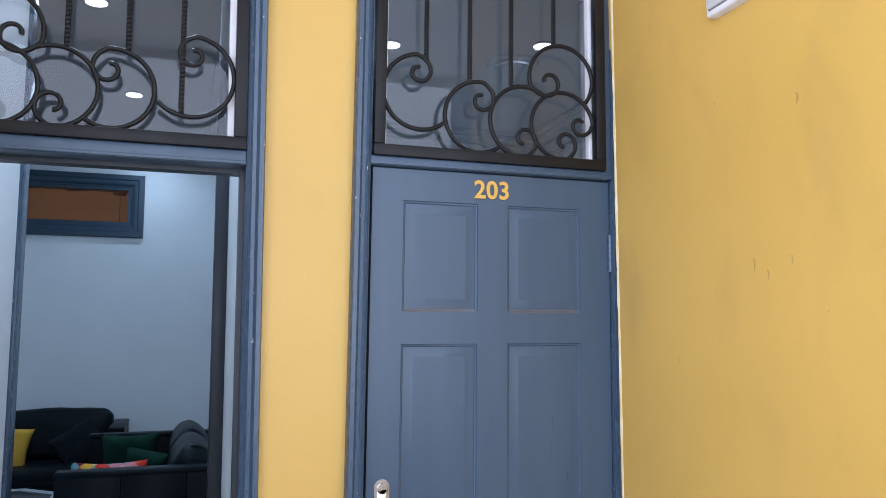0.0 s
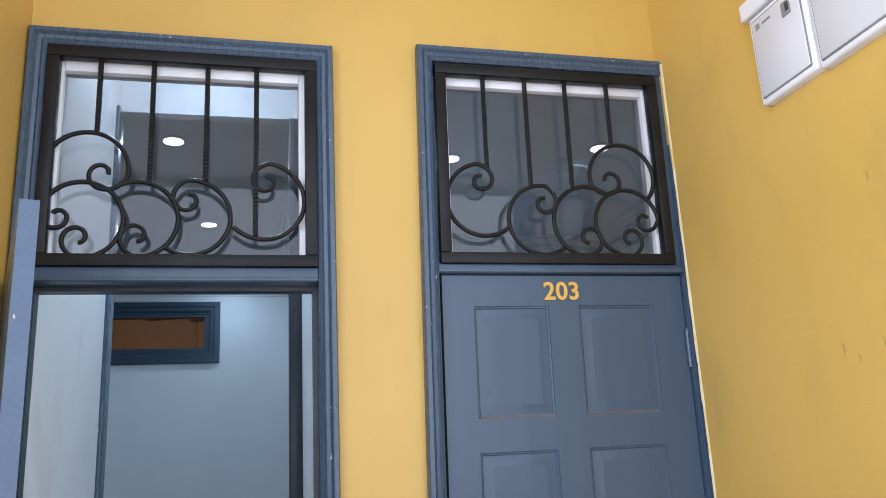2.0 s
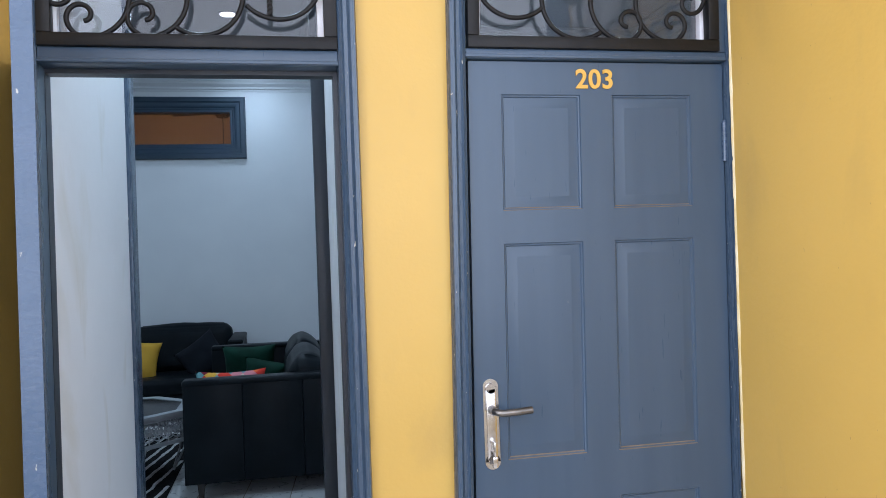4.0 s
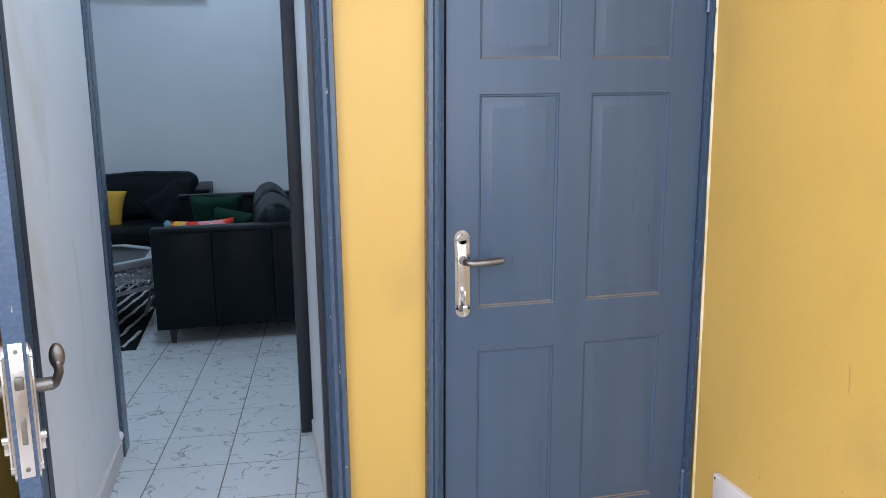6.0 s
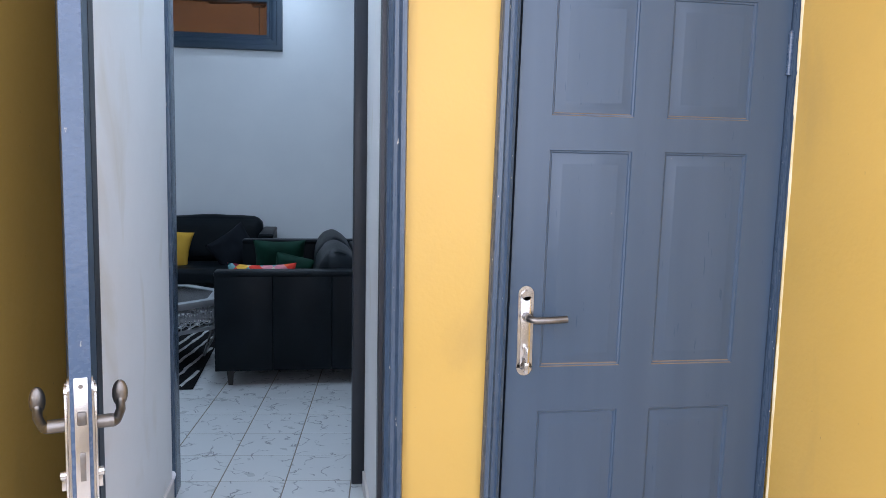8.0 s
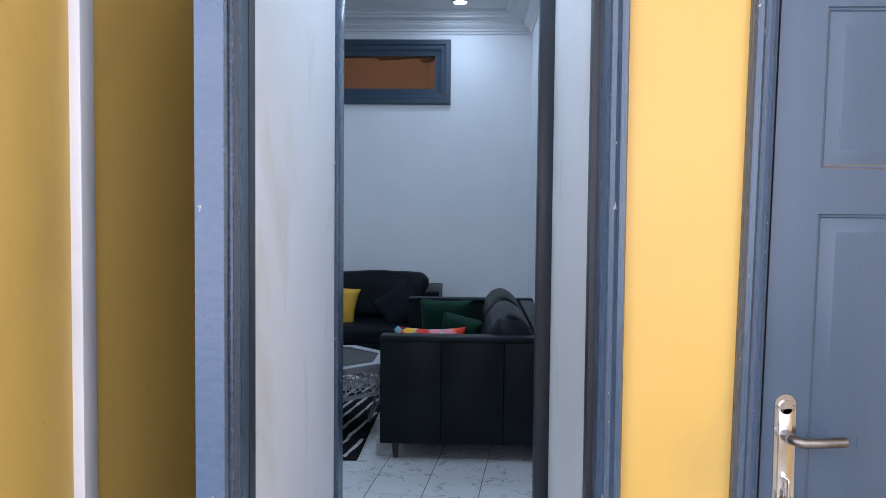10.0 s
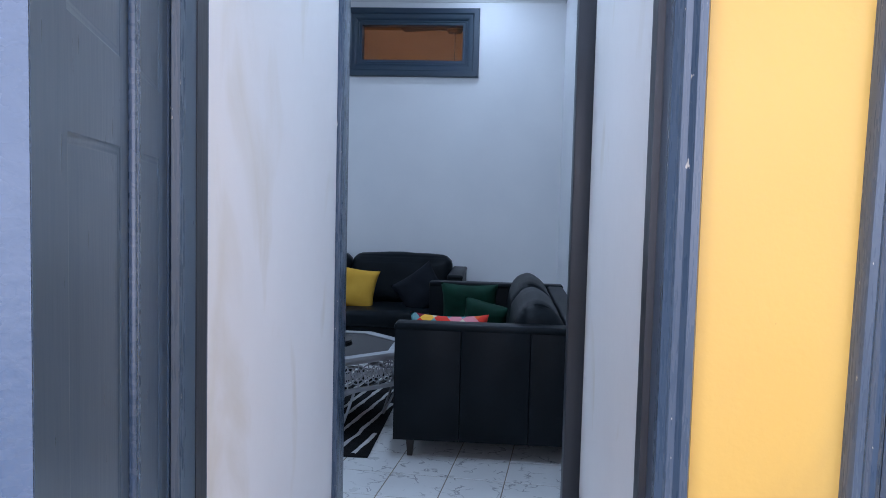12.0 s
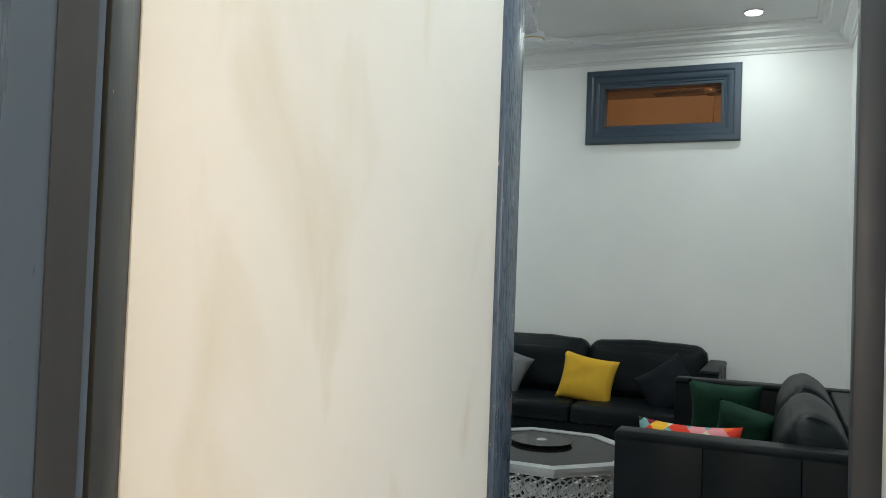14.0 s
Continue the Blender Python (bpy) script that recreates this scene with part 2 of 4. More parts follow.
PANE = glass_material("clear_pane", (0.64, 0.615, 0.61), 0.04)
AMBERPANE = glass_material("amber_pane", (0.85, 0.76, 0.66), 0.05)


def glow(name, colour, strength):
    m, n, l, b = material(name)
    b.inputs["Base Color"].default_value = (0.8, 0.8, 0.8, 1)
    b.inputs["Emission Color"].default_value = (*colour, 1)
    b.inputs["Emission Strength"].default_value = strength
    return m


LED = glow("led_diffuser", (0.85, 0.95, 1.0), 14)

# ---- mesh helpers ----


def box(bm, x0, x1, y0, y1, z0, z1, bevel=0.0, seg=2):
    vs = bmesh.ops.create_cube(bm, size=1.0)["verts"]
    bmesh.ops.scale(bm, vec=(x1 - x0, y1 - y0, z1 - z0), verts=vs)
    bmesh.ops.translate(bm, vec=((x0 + x1) / 2, (y0 + y1) / 2, (z0 + z1) / 2), verts=vs)
    if bevel:
        es = list({e for v in vs for e in v.link_edges})
        bmesh.ops.bevel(bm, geom=es, offset=bevel, segments=seg, profile=0.5, affect="EDGES")


def cyl(bm, r, m, depth, r2=None, n=20):
    return bmesh.ops.create_cone(bm, cap_ends=True, segments=n, radius1=r, radius2=r if r2 is None else r2, depth=depth, matrix=m)["verts"]


def finish(name, bm, mat, smooth=0.0):
    me = bpy.data.meshes.new(name)
    bmesh.ops.recalc_face_normals(bm, faces=bm.faces)
    bm.to_mesh(me)
    bm.free()
    me.materials.append(mat)
    if smooth:
        me.polygons.foreach_set("use_smooth", [True] * len(me.polygons))
        me.set_sharp_from_angle(angle=radians(smooth))
    return new(name, me)


def part(name, bm, mat, parent, label="", smooth=40):
    ob = finish(name, bm, mat, smooth)
    ob.parent = parent
    return tagged(ob, label) if label else ob


def thing(name, label, category, m=None, group="", kind=""):
    ob = new(name)
    ob.empty_display_size = 0.1
    if m is not None:
        ob.matrix_world = m
    return tagged(ob, label, category, group, kind)


def structure(name, boxes, mat, label, category, lean=0.0, z0=2.03):
    """A piece of the setting made of plain blocks (x0, x1, y0, y1, z0, z1)."""
    bm = bmesh.new()
    for b in boxes:
        box(bm, *b)
    tilt(bm, lean, z0)
    return tagged(finish(name, bm, mat), label, category, kind="structure")


def tilt(bm, k, z0=2.03):
    if k:
        for v in bm.verts:
            v.co.x += k * (v.co.z - z0)


def rounded(bm, x0, x1, y0, y1, z0, z1, r, seg=3, puff=0.0):
    """A soft block: bevelled, with its faces swollen by puff."""
    vs0 = set(bm.verts)
    box(bm, x0, x1, y0, y1, z0, z1, r, seg)
    if puff:
        fs = list({f for v in set(bm.verts) - vs0 for f in v.link_faces if f.calc_area() > 0.02})
        bmesh.ops.subdivide_edges(bm, edges=list({e for f in fs for e in f.edges}), cuts=5, use_grid_fill=True)
        c, h = Vector(((x0 + x1) / 2, (y0 + y1) / 2, (z0 + z1) / 2)), Vector(((x1 - x0) / 2, (y1 - y0) / 2, (z1 - z0) / 2))
        for v in set(bm.verts) - vs0:
            d = [(v.co[i] - c[i]) / h[i] for i in range(3)]
            for i in range(3):
                if abs(d[i]) > 0.97:
                    a, b = (d[j] for j in range(3) if j != i)
                    wr = noise.noise(v.co * 7.0) * 0.5
                    v.co[i] += math.copysign(puff * max(0, 1 - a * a) * max(0, 1 - b * b) * (1 + wr), d[i])


# ---- the corridor ----
K = 0.018  # lean of the closed door and its wall
wf = structure("wall_front", [(-1.4, -1.13, 0.0, 0.1, 0, 3.85), (-0.333, -0.062, 0.0, 0.1, 0, 2.776), (0.845, 1.0, 0.0, 0.1, 0, 3.85), (-1.13, -0.333, 0.0, 0.1, 2.72, 3.85), (-0.333, 0.845, 0.0, 0.1, 2.776, 3.85)], YELLOW, "yellow painted corridor wall with two doorways", "wall")
for v in wf.data.vertices:  # the pier follows the lean of the closed door
    if abs(v.co.x + 0.062) < 0.001:
        v.co.x = -0.030 + K * (v.co.z - 2.03)
structure("wall_front_inside", [(-1.4, -1.195, 0.1, 0.22, 0, 3.85), (-0.314, -0.062, 0.1, 0.22, 0, 3.85), (0.825, 3.0, 0.1, 0.22, 0, 3.85), (-1.195, -0.314, 0.1, 0.22, 2.72, 3.85), (-0.062, 0.825, 0.1, 0.22, 2.776, 3.85)], HALLWHITE, "white inner face of the doorway wall", "wall")
structure("wall_right", [(0.801, 1.0, -1.2, 0.0, -0.02, 3.4)], YELLOW, "yellow painted corridor side wall with scuffs", "wall", 0.009)
wl = structure("wall_left", [(-1.4, -1.225, -0.95, 0.0, -0.02, 3.4)], YELLOW, "yellow painted corridor side wall behind the open door", "wall")
for v in wl.data.vertices:  # it runs slightly askew to the doorway wall
    if v.co.x > -1.3:
        v.co.x = -1.160 + 0.13 * v.co.y
# parapet and gallery walls are unseen, placed to shape the light from behind
structure("wall_parapet", [(-4.5, 4.1, -3.10, -2.95, -0.02, 0.95)], CEILING, "unseen white parapet added along the open side of the gallery", "wall")
structure("wall_gallery", [(-4.4, -1.4, -0.95, -0.8, -0.02, 3.4), (-4.5, -4.4, -2.95, -0.8, -0.02, 3.4), (1.0, 4.1, -1.2, -1.05, -0.02, 3.4), (4.0, 4.1, -2.95, -1.2, -0.02, 3.4)], YELLOW, "unseen yellow painted walls added to close the gallery", "wall")
structure("ceiling_corridor", [(-4.5, 1.0, -1.2, 0.0, 3.4, 3.6), (-4.5, 4.1, -3.10, -1.2, 3.4, 3.6)], CEILING, "white plaster corridor ceiling", "ceiling")
structure("floor_corridor", [(-4.5, 1.0, -1.2, 0.2, -0.2, -0.003), (-4.5, 4.1, -3.10, -1.2, -0.2, -0.003)], PORCHFLOOR, "pale tiled corridor floor", "floor")
bm = bmesh.new()
bmesh.ops.create_grid(bm, x_segments=2, y_segments=2, size=600)
bmesh.ops.translate(bm, vec=(0, 0, -3.2), verts=bm.verts)
tagged(finish("ground", bm, GROUND), "sandy ground outside below the corridor", "ground", kind="structure")

CASING = [(0.0, 0.0), (0.0, -0.022), (0.010, -0.030), (0.016, -0.024), (0.026, -0.026), (0.034, -0.036), (0.046, -0.036), (0.050, -0.028), (0.050, 0.0)]


def casing(name, x0, x1, z1, profile, mat, lean, label, y0=0.0, base=0.0, closed=False, right_scale=1.0):
    """A moulding swept round an opening, mitred at the corners; profile of (outwards, towards the walker)."""
    bm = bmesh.new()
    loops = []
    for u, v in profile:
        ur = u * right_scale
        if closed:
            ps = [(x0 - u, base - u), (x0 - u, z1 + u), (x1 + ur, z1 + u), (x1 + ur, base - u), (x0 - u, base - u)]
        else:
            ps = [(x0 - u, base), (x0 - u, z1 + u), (x1 + ur, z1 + u), (x1 + ur, base)]
        loops.append([bm.verts.new((x, y0 + v, z)) for x, z in ps])
    for a, b in zip(loops, loops[1:]):
        for i in range(len(a) - 1):
            bm.faces.new((a[i], a[i + 1], b[i + 1], b[i]))
    tilt(bm, lean)
    bmesh.ops.remove_doubles(bm, verts=bm.verts, dist=1e-5)
    return finish(name, bm, mat, 35), label


def door_frame(name, x0, x1, z1, lean, label, right_scale, rail, grille_x1):
    e = thing(name, label, "door frame", kind="structure")
    ob, _ = casing("casing", x0, x1, z1, CASING, BLUE_WORN, lean, "", right_scale=right_scale)
    ob.parent = e
    bm = bmesh.new()  # rebated jambs and head behind the casing
    for b in ((x0 - 0.022, x0, 0.0, 0.10, 0, z1 + 0.022), (x1, x1 + 0.022 * right_scale, 0.0, 0.10, 0, z1 + 0.022), (x0, x1, 0.0, 0.10, z1, z1 + 0.022)):
        box(bm, *b)
    tilt(bm, lean)
    part("jamb", bm, BLUE, e)
    bead = 0.024 if lean else 0.002
    bm = bmesh.new()
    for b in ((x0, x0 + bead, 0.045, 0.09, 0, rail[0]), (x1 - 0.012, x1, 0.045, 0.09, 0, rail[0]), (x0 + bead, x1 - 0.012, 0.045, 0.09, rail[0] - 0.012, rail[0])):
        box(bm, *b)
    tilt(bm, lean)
    # near-black colour paints in the shade of the gap beside the leaf
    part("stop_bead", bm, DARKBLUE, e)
    bm = bmesh.new()
    box(bm, x0, x1, -0.018, 0.09, *rail, 0.004)
    box(bm, x0, x1, -0.024, -0.018, rail[0] + 0.002, rail[0] + 0.012, 0.002)
    tilt(bm, lean)
    part("transom_rail", bm, BLUE, e)
    if grille_x1 < x1:
        bm = bmesh.new()
        box(bm, grille_x1, x1, -0.016, 0.09, rail[1], z1, 0.003)
        tilt(bm, lean)
        part("fanlight_stile", bm, BLUE, e)
    return e


door_frame("door_frame_1", -0.003, 0.797, 2.726, K, "blue-grey moulded timber frame round the closed door", 0.12, (2.034, 2.062), 0.772)
frame_1 = bpy.data.objects["door_frame_1"]
bm = bmesh.new()  # ragged line of filler and wall paint along the frame's edge
last = None
for k in range(141):
    z = 0.02 + 2.74 * k / 140
    x, wob = 0.801 + 0.009 * (z - 2.03), noise.noise(Vector((1.7, 3.1, z * 9))) + 0.6 * noise.noise(Vector((4.2, 0.3, z * 31)))
    a, d = 0.0035 + 0.0022 * wob, 0.0045 + 0.002 * wob
    ring = [bm.verts.new(p) for p in ((x - a, -0.034, z), (x - a * 0.6, -0.036 - d, z), (x + 0.001, -0.038 - d, z))]
    if last:
        for q in range(2):
            bm.faces.new((last[q], last[q + 1], ring[q + 1], ring[q]))
    last = ring
part("filler_line", bm, CREAM, frame_1, "ragged cream line of filler and paint", 60)
door_frame("door_frame_2", -1.108, -0.355, 2.698, 0.0, "blue-grey moulded timber frame round the open door", 1.0, (2.006, 2.048), -0.355)


def panelled_leaf(e, w, h, t, lean, k=1.0, left=0.0, relief=1.0):
    """A six-panel leaf, hinge to latch along x, thickness along y from 0 to t."""
    xs = [left, 0.104 * k, 0.341 * k, 0.438 * k, 0.688 * k, w]
    zs = [0.008, 0.25, 0.774, 0.903, 1.512, 1.606, 1.936, h]
    bm = bmesh.new()
    for i in range(5):
        for j in range(7):
            if i in (1, 3) and j in (1, 3, 5):
                continue
            a, b, c, d = xs[i], xs[i + 1], zs[j], zs[j + 1]
            for y in (0.0, t):
                bm.faces.new([bm.verts.new((x, y, z)) for x, z in ((a, c), (b, c), (b, d), (a, d))])
    for i in (0, 5):
        bm.faces.new([bm.verts.new((xs[i], y, z)) for y, z in ((0, zs[0]), (t, zs[0]), (t, h), (0, h))])
    for z in (zs[0], h):
        bm.faces.new([bm.verts.new((x, y, z)) for x, y in ((left, 0), (w, 0), (w, t), (left, t))])
    bmesh.ops.remove_doubles(bm, verts=bm.verts, dist=1e-5)
    tilt(bm, lean)
    part("leaf_frame", bm, BLUE, e, smooth=30)
    for i in (1, 3):
        for j in (1, 3, 5):
            bm = bmesh.new()
            for side in (0, 1):
                rings = []
                for inset, deep in ((0, 0), (0.002, 0.004), (0.006, 0.005), (0.0085, 0.0085), (0.011, 0.0085), (0.037, 0.002), (0.039, 0.002)):
                    deep *= relief
                    y = deep if side == 0 else t - deep
                    a, b, c, d = xs[i] + inset, xs[i + 1] - inset, zs[j] + inset, zs[j + 1] - inset
                    rings.append([bm.verts.new((x, y, z)) for x, z in ((a, c), (b, c), (b, d), (a, d))])
                for p, q in zip(rings, rings[1:]):
                    for s in range(4):
                        bm.faces.new((p[s], p[(s + 1) % 4], q[(s + 1) % 4], q[s]))
                bm.faces.new(rings[-1])
            tilt(bm, lean)
            ob = part("panel", bm, BLUE, e, smooth=20)
            ob.data.materials.append(BAREWOOD)
            for f in ob.data.polygons:
                if abs(f.normal.z) > 0.6 and f.center.z < zs[j] + 0.009:
                    f.material_index = 1


def tube(name, points, r, mat, parent, cyclic=False, res=3):
    cu = bpy.data.curves.new(name, "CURVE")
    cu.dimensions, cu.bevel_depth, cu.bevel_resolution = "3D", r, res
    sp = cu.splines.new("POLY")
    sp.points.add(len(points) - 1)
    for p, co in zip(sp.points, points):
        p.co = (*co, 1)
    sp.use_cyclic_u = cyclic
    tmp = bpy.data.objects.new("tmp", cu)
    cu.use_fill_caps = True
    me = bpy.data.meshes.new_from_object(tmp)
    bpy.data.objects.remove(tmp)
    bpy.data.curves.remove(cu)
    me.name = name
    me.materials.clear()
    me.materials.append(mat)
    me.polygons.foreach_set("use_smooth", [True] * len(me.polygons))
    ob = new(name, me)
    ob.parent = parent
    return ob


def lever_set(e, x, zc, y, way, side, handle_mat, bent=False):
    """A long plate with its lever, on the face at y; way -1 or 1: the face's outward direction; side: where the lever points."""
    bm = bmesh.new()
    box(bm, x - 0.022, x + 0.022, min(y, y + way * 0.004), max(y, y + way * 0.004), zc - 0.105, zc + 0.105)
    for s in (-1, 1):
        cyl(bm, 0.022, pose(x, y + way * 0.002, zc + s * 0.105, 90), 0.004, n=32)
    plate = part("handle_plate", bm, CHROME, e, "polished nickel long plate")
    bm = bmesh.new()
    box(bm, x - 0.014, x + 0.014, min(y + way * 0.004, y + way * 0.009), max(y + way * 0.004, y + way * 0.009), zc - 0.10, zc + 0.10, 0.002)
    for s in (-1, 1):
        cyl(bm, 0.014, pose(x, y + way * 0.0065, zc + s * 0.10, 90), 0.005, n=28)
    part("plate_ridge", bm, CHROME, plate)
    bm = bmesh.new()
    cyl(bm, 0.012, pose(x, y + way * 0.02, zc + 0.042, 90), 0.032, n=24)
    part("spindle_collar", bm, DULL, plate)
    zl = zc + 0.042
    if bent:
        pts = [(x, y + way * 0.012, zl)] + [(x + side * 0.055 * s, y + way * (0.030 + 0.020 * s), zl - 0.012 * math.sin(s * 3)) for s in (0.0, 0.3, 0.6, 0.9)]
        pts += [(x + side * (0.055 + 0.022 * math.sin(a)), y + way * 0.052, zl - 0.004 + 0.022 * (a / 1.6)) for a in (0.3, 0.8, 1.3, 1.6)]
        lever = tube("lever", pts, 0.0085, handle_mat, e)
        bm = bmesh.new()
        vs = bmesh.ops.create_uvsphere(bm, u_segments=16, v_segments=10, radius=1)["verts"]
        bmesh.ops.scale(bm, vec=(0.009, 0.014, 0.026), verts=vs)
        bmesh.ops.translate(bm, vec=(x + side * 0.078, y + way * 0.052, zl + 0.026), verts=vs)
        part("thumb_paddle", bm, handle_mat, lever)
    else:
        pts = [(x, y + way * 0.012, zl), (x, y + way * 0.03, zl), (x + side * 0.006, y + way * 0.044, zl - 0.002), (x + side * 0.02, y + way * 0.05, zl - 0.005), (x + side * 0.06, y + way * 0.05, zl - 0.004), (x + side * 0.106, y + way * 0.05, zl - 0.001)]
        lever = tube("lever", pts, 0.0100, handle_mat, e)
    bm = bmesh.new()
    cyl(bm, 0.0085, pose(x, y + way * 0.012, zc - 0.048, 90), 0.012, n=20)
    box(bm, x - 0.004, x + 0.004, min(y + way * 0.006, y + way * 0.016), max(y + way * 0.006, y + way * 0.016), zc - 0.075, zc - 0.048, 0.001)
    part("key_cylinder", bm, CHROME, plate)
    bm = bmesh.new()
    for s in (-1, 1):
        cyl(bm, 0.004, pose(x, y + way * 0.0055, zc + s * 0.113, 90), 0.004, n=12)
    part("plate_screw", bm, DULL, plate)
    return plate


def hinge(e, x, y, z, lean=0.0):
    bm = bmesh.new()
    cyl(bm, 0.007, pose(x, y, z), 0.11, n=14)
    for k in (-1, 1):
        cyl(bm, 0.008, pose(x, y, z + k * 0.058), 0.008, 0.004 if k > 0 else 0.008, n=14)
    tilt(bm, lean)
    part("hinge", bm, BLUE_EDGE, e, "painted steel butt hinge")


# the closed door with its number
d1 = thing("door_1", "closed blue-grey six-panel door numbered 203", "door", kind="structure")
panelled_leaf(d1, 0.794, 2.03, 0.04, K, 1.0, 0.009)
lever_set(d1, 0.038, 1.008, 0.0, -1, 1, DULL)
hinge(d1, 0.794, -0.006, 1.80, K)
hinge(d1, 0.794, -0.006, 0.26, K)
key = bmesh.new()
box(key, 0.031, 0.045, -0.034, -0.031, 0.893, 0.923, 0.001)
box(key, 0.0355, 0.0405, -0.034, -0.016, 0.920, 0.963, 0.001)
part("key", key, CHROME, d1, "key left hanging in the lock")
latch = bmesh.new()
box(latch, -0.028, -0.019, -0.004, 0.010, 1.055, 1.09, 0.001)
part("strike_latch", latch, CHROME, d1)
num = bpy.data.curves.new("number", "FONT")
num.body, num.size, num.extrude, num.offset = "203", 0.0770, 0.002, 0.0017
num.space_character = 1.04
tmp = bpy.data.objects.new("tmp", num)
me = bpy.data.meshes.new_from_object(tmp)
bpy.data.objects.remove(tmp)
me.materials.clear()
me.materials.append(GOLDNUM)
no = new("door_number", me)
no.matrix_world = pose(0.325, -0.003, 1.955, 90, 0, 0)
no.parent = d1
tagged(no, "gold number 203")

# the open door, swung out towards the walker
OPEN = math.degrees(math.atan2(-0.705, 0.210))
d2 = thing("door_2", "open blue-grey six-panel door with lever handles", "door", pose(-1.161, -0.031, 0, 0, 0, OPEN), kind="structure")
panelled_leaf(d2, 0.734, 1.998, 0.034, 0.0, 0.734 / 0.794, 0.0, 0.2)
for x in (0.322, 0.345):
    bm = bmesh.new()
    box(bm, x, x + 0.014, 0.0335, 0.043, 0.02, 1.985, 0.004)
    part("cover_bead", bm, BLUE_EDGE, d2)
bm = bmesh.new()
box(bm, 0.734, 0.7365, 0.0005, 0.0335, 0.01, 1.995)
part("latch_edge", bm, BLUE_EDGE, d2, "thick brushed gloss paint with runs")
bm = bmesh.new()
box(bm, 0.7365, 0.7395, 0.006, 0.028, 0.858, 1.098, 0.001)
face = part("lock_faceplate", bm, CHROME, d2, "nickel lock faceplate")
bm = bmesh.new()
box(bm, 0.739, 0.745, 0.010, 0.025, 1.016, 1.040, 0.003)
box(bm, 0.739, 0.7410, 0.013, 0.022, 0.918, 0.968, 0.001)
for z in (0.873, 1.083):
    cyl(bm, 0.004, pose(0.7398, 0.0170, z, 0, 90, 0), 0.002, n=12)
part("latch_bolt", bm, DULL, face)
lever_set(d2, 0.689, 0.962, 0.034, 1, -1, DULL, True)
lever_set(d2, 0.689, 0.962, 0.0, -1, -1, DULL, True)
hinge(d2, -0.004, 0.020, 1.8)
hinge(d2, -0.004, 0.020, 0.25)

# lining of the open doorway, hinge side
e = thing("doorway_lining", "dark blue-grey timber lining in the doorway's depth", "door lining", kind="structure")


def splay(name, x0, y0, x1, y1, t, mat, bevel=0.002):
    """An upright board whose face runs in plan from (x0, y0) to (x1, y1), t thick behind it."""
    bm = bmesh.new()
    box(bm, 0, math.hypot(x1 - x0, y1 - y0), 0, t, 0, 2.70, bevel)
    bm.transform(pose(x0, y0, 0, 0, 0, math.degrees(math.atan2(y1 - y0, x1 - x0))))
    part(name, bm, mat, e)


splay("lining_bead", -1.112, 0.014, -1.127, 0.036, 0.018, BLUE_EDGE, 0.005)
splay("lining_bead", -1.118, 0.030, -1.133, 0.050, 0.014, BLUE_EDGE, 0.004)
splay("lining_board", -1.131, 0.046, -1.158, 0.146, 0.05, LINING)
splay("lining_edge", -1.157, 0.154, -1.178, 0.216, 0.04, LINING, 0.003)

# ---- window grilles over the doors ----


def arc_scroll(cx, cz, r, a0, a1, curl0=None, curl1=None, tail=None):
    """An arc of a circle in the xz plane from a0 to a1 degrees, each end rolled up in a spiral (radius, end radius, degrees of turn)."""
    way = 1 if a1 > a0 else -1

    def curl(a, spec, w):
        r1, r2, turn = spec
        px, pz = cx + (r - r1) * math.cos(radians(a)), cz + (r - r1) * math.sin(radians(a))
        return [(px + (r1 + (r2 - r1) * s ** 0.6) * math.cos(radians(a + w * turn * s)), pz + (r1 + (r2 - r1) * s ** 0.6) * math.sin(radians(a + w * turn * s))) for s in [k / 28 for k in range(1, 29)]]

    main = [(cx + r * math.cos(radians(a0 + (a1 - a0) * k / 40)), cz + r * math.sin(radians(a0 + (a1 - a0) * k / 40))) for k in range(41)]
    if curl1:
        main += curl(a1, curl1, way)
    if curl0:
        main = curl(a0, curl0, -way)[::-1] + main
    if tail:
        main = [tail] + main
    return main


def twisted_bar(bm, x, y, z0, z1, half=0.0068, pitch=0.05):
    n = int((z1 - z0) / 0.006)
    last = None
    for k in range(n + 1):
        z = z0 + (z1 - z0) * k / n
        a = 2 * math.pi * (z - z0) / pitch
        ring = [bm.verts.new((x + half * 1.2 * math.cos(a + q * math.pi / 2), y + half * 1.2 * math.sin(a + q * math.pi / 2), z)) for q in range(4)]
        if last:
            for q in range(4):
                bm.faces.new((last[q], last[(q + 1) % 4], ring[(q + 1) % 4], ring[q]))
        last = ring


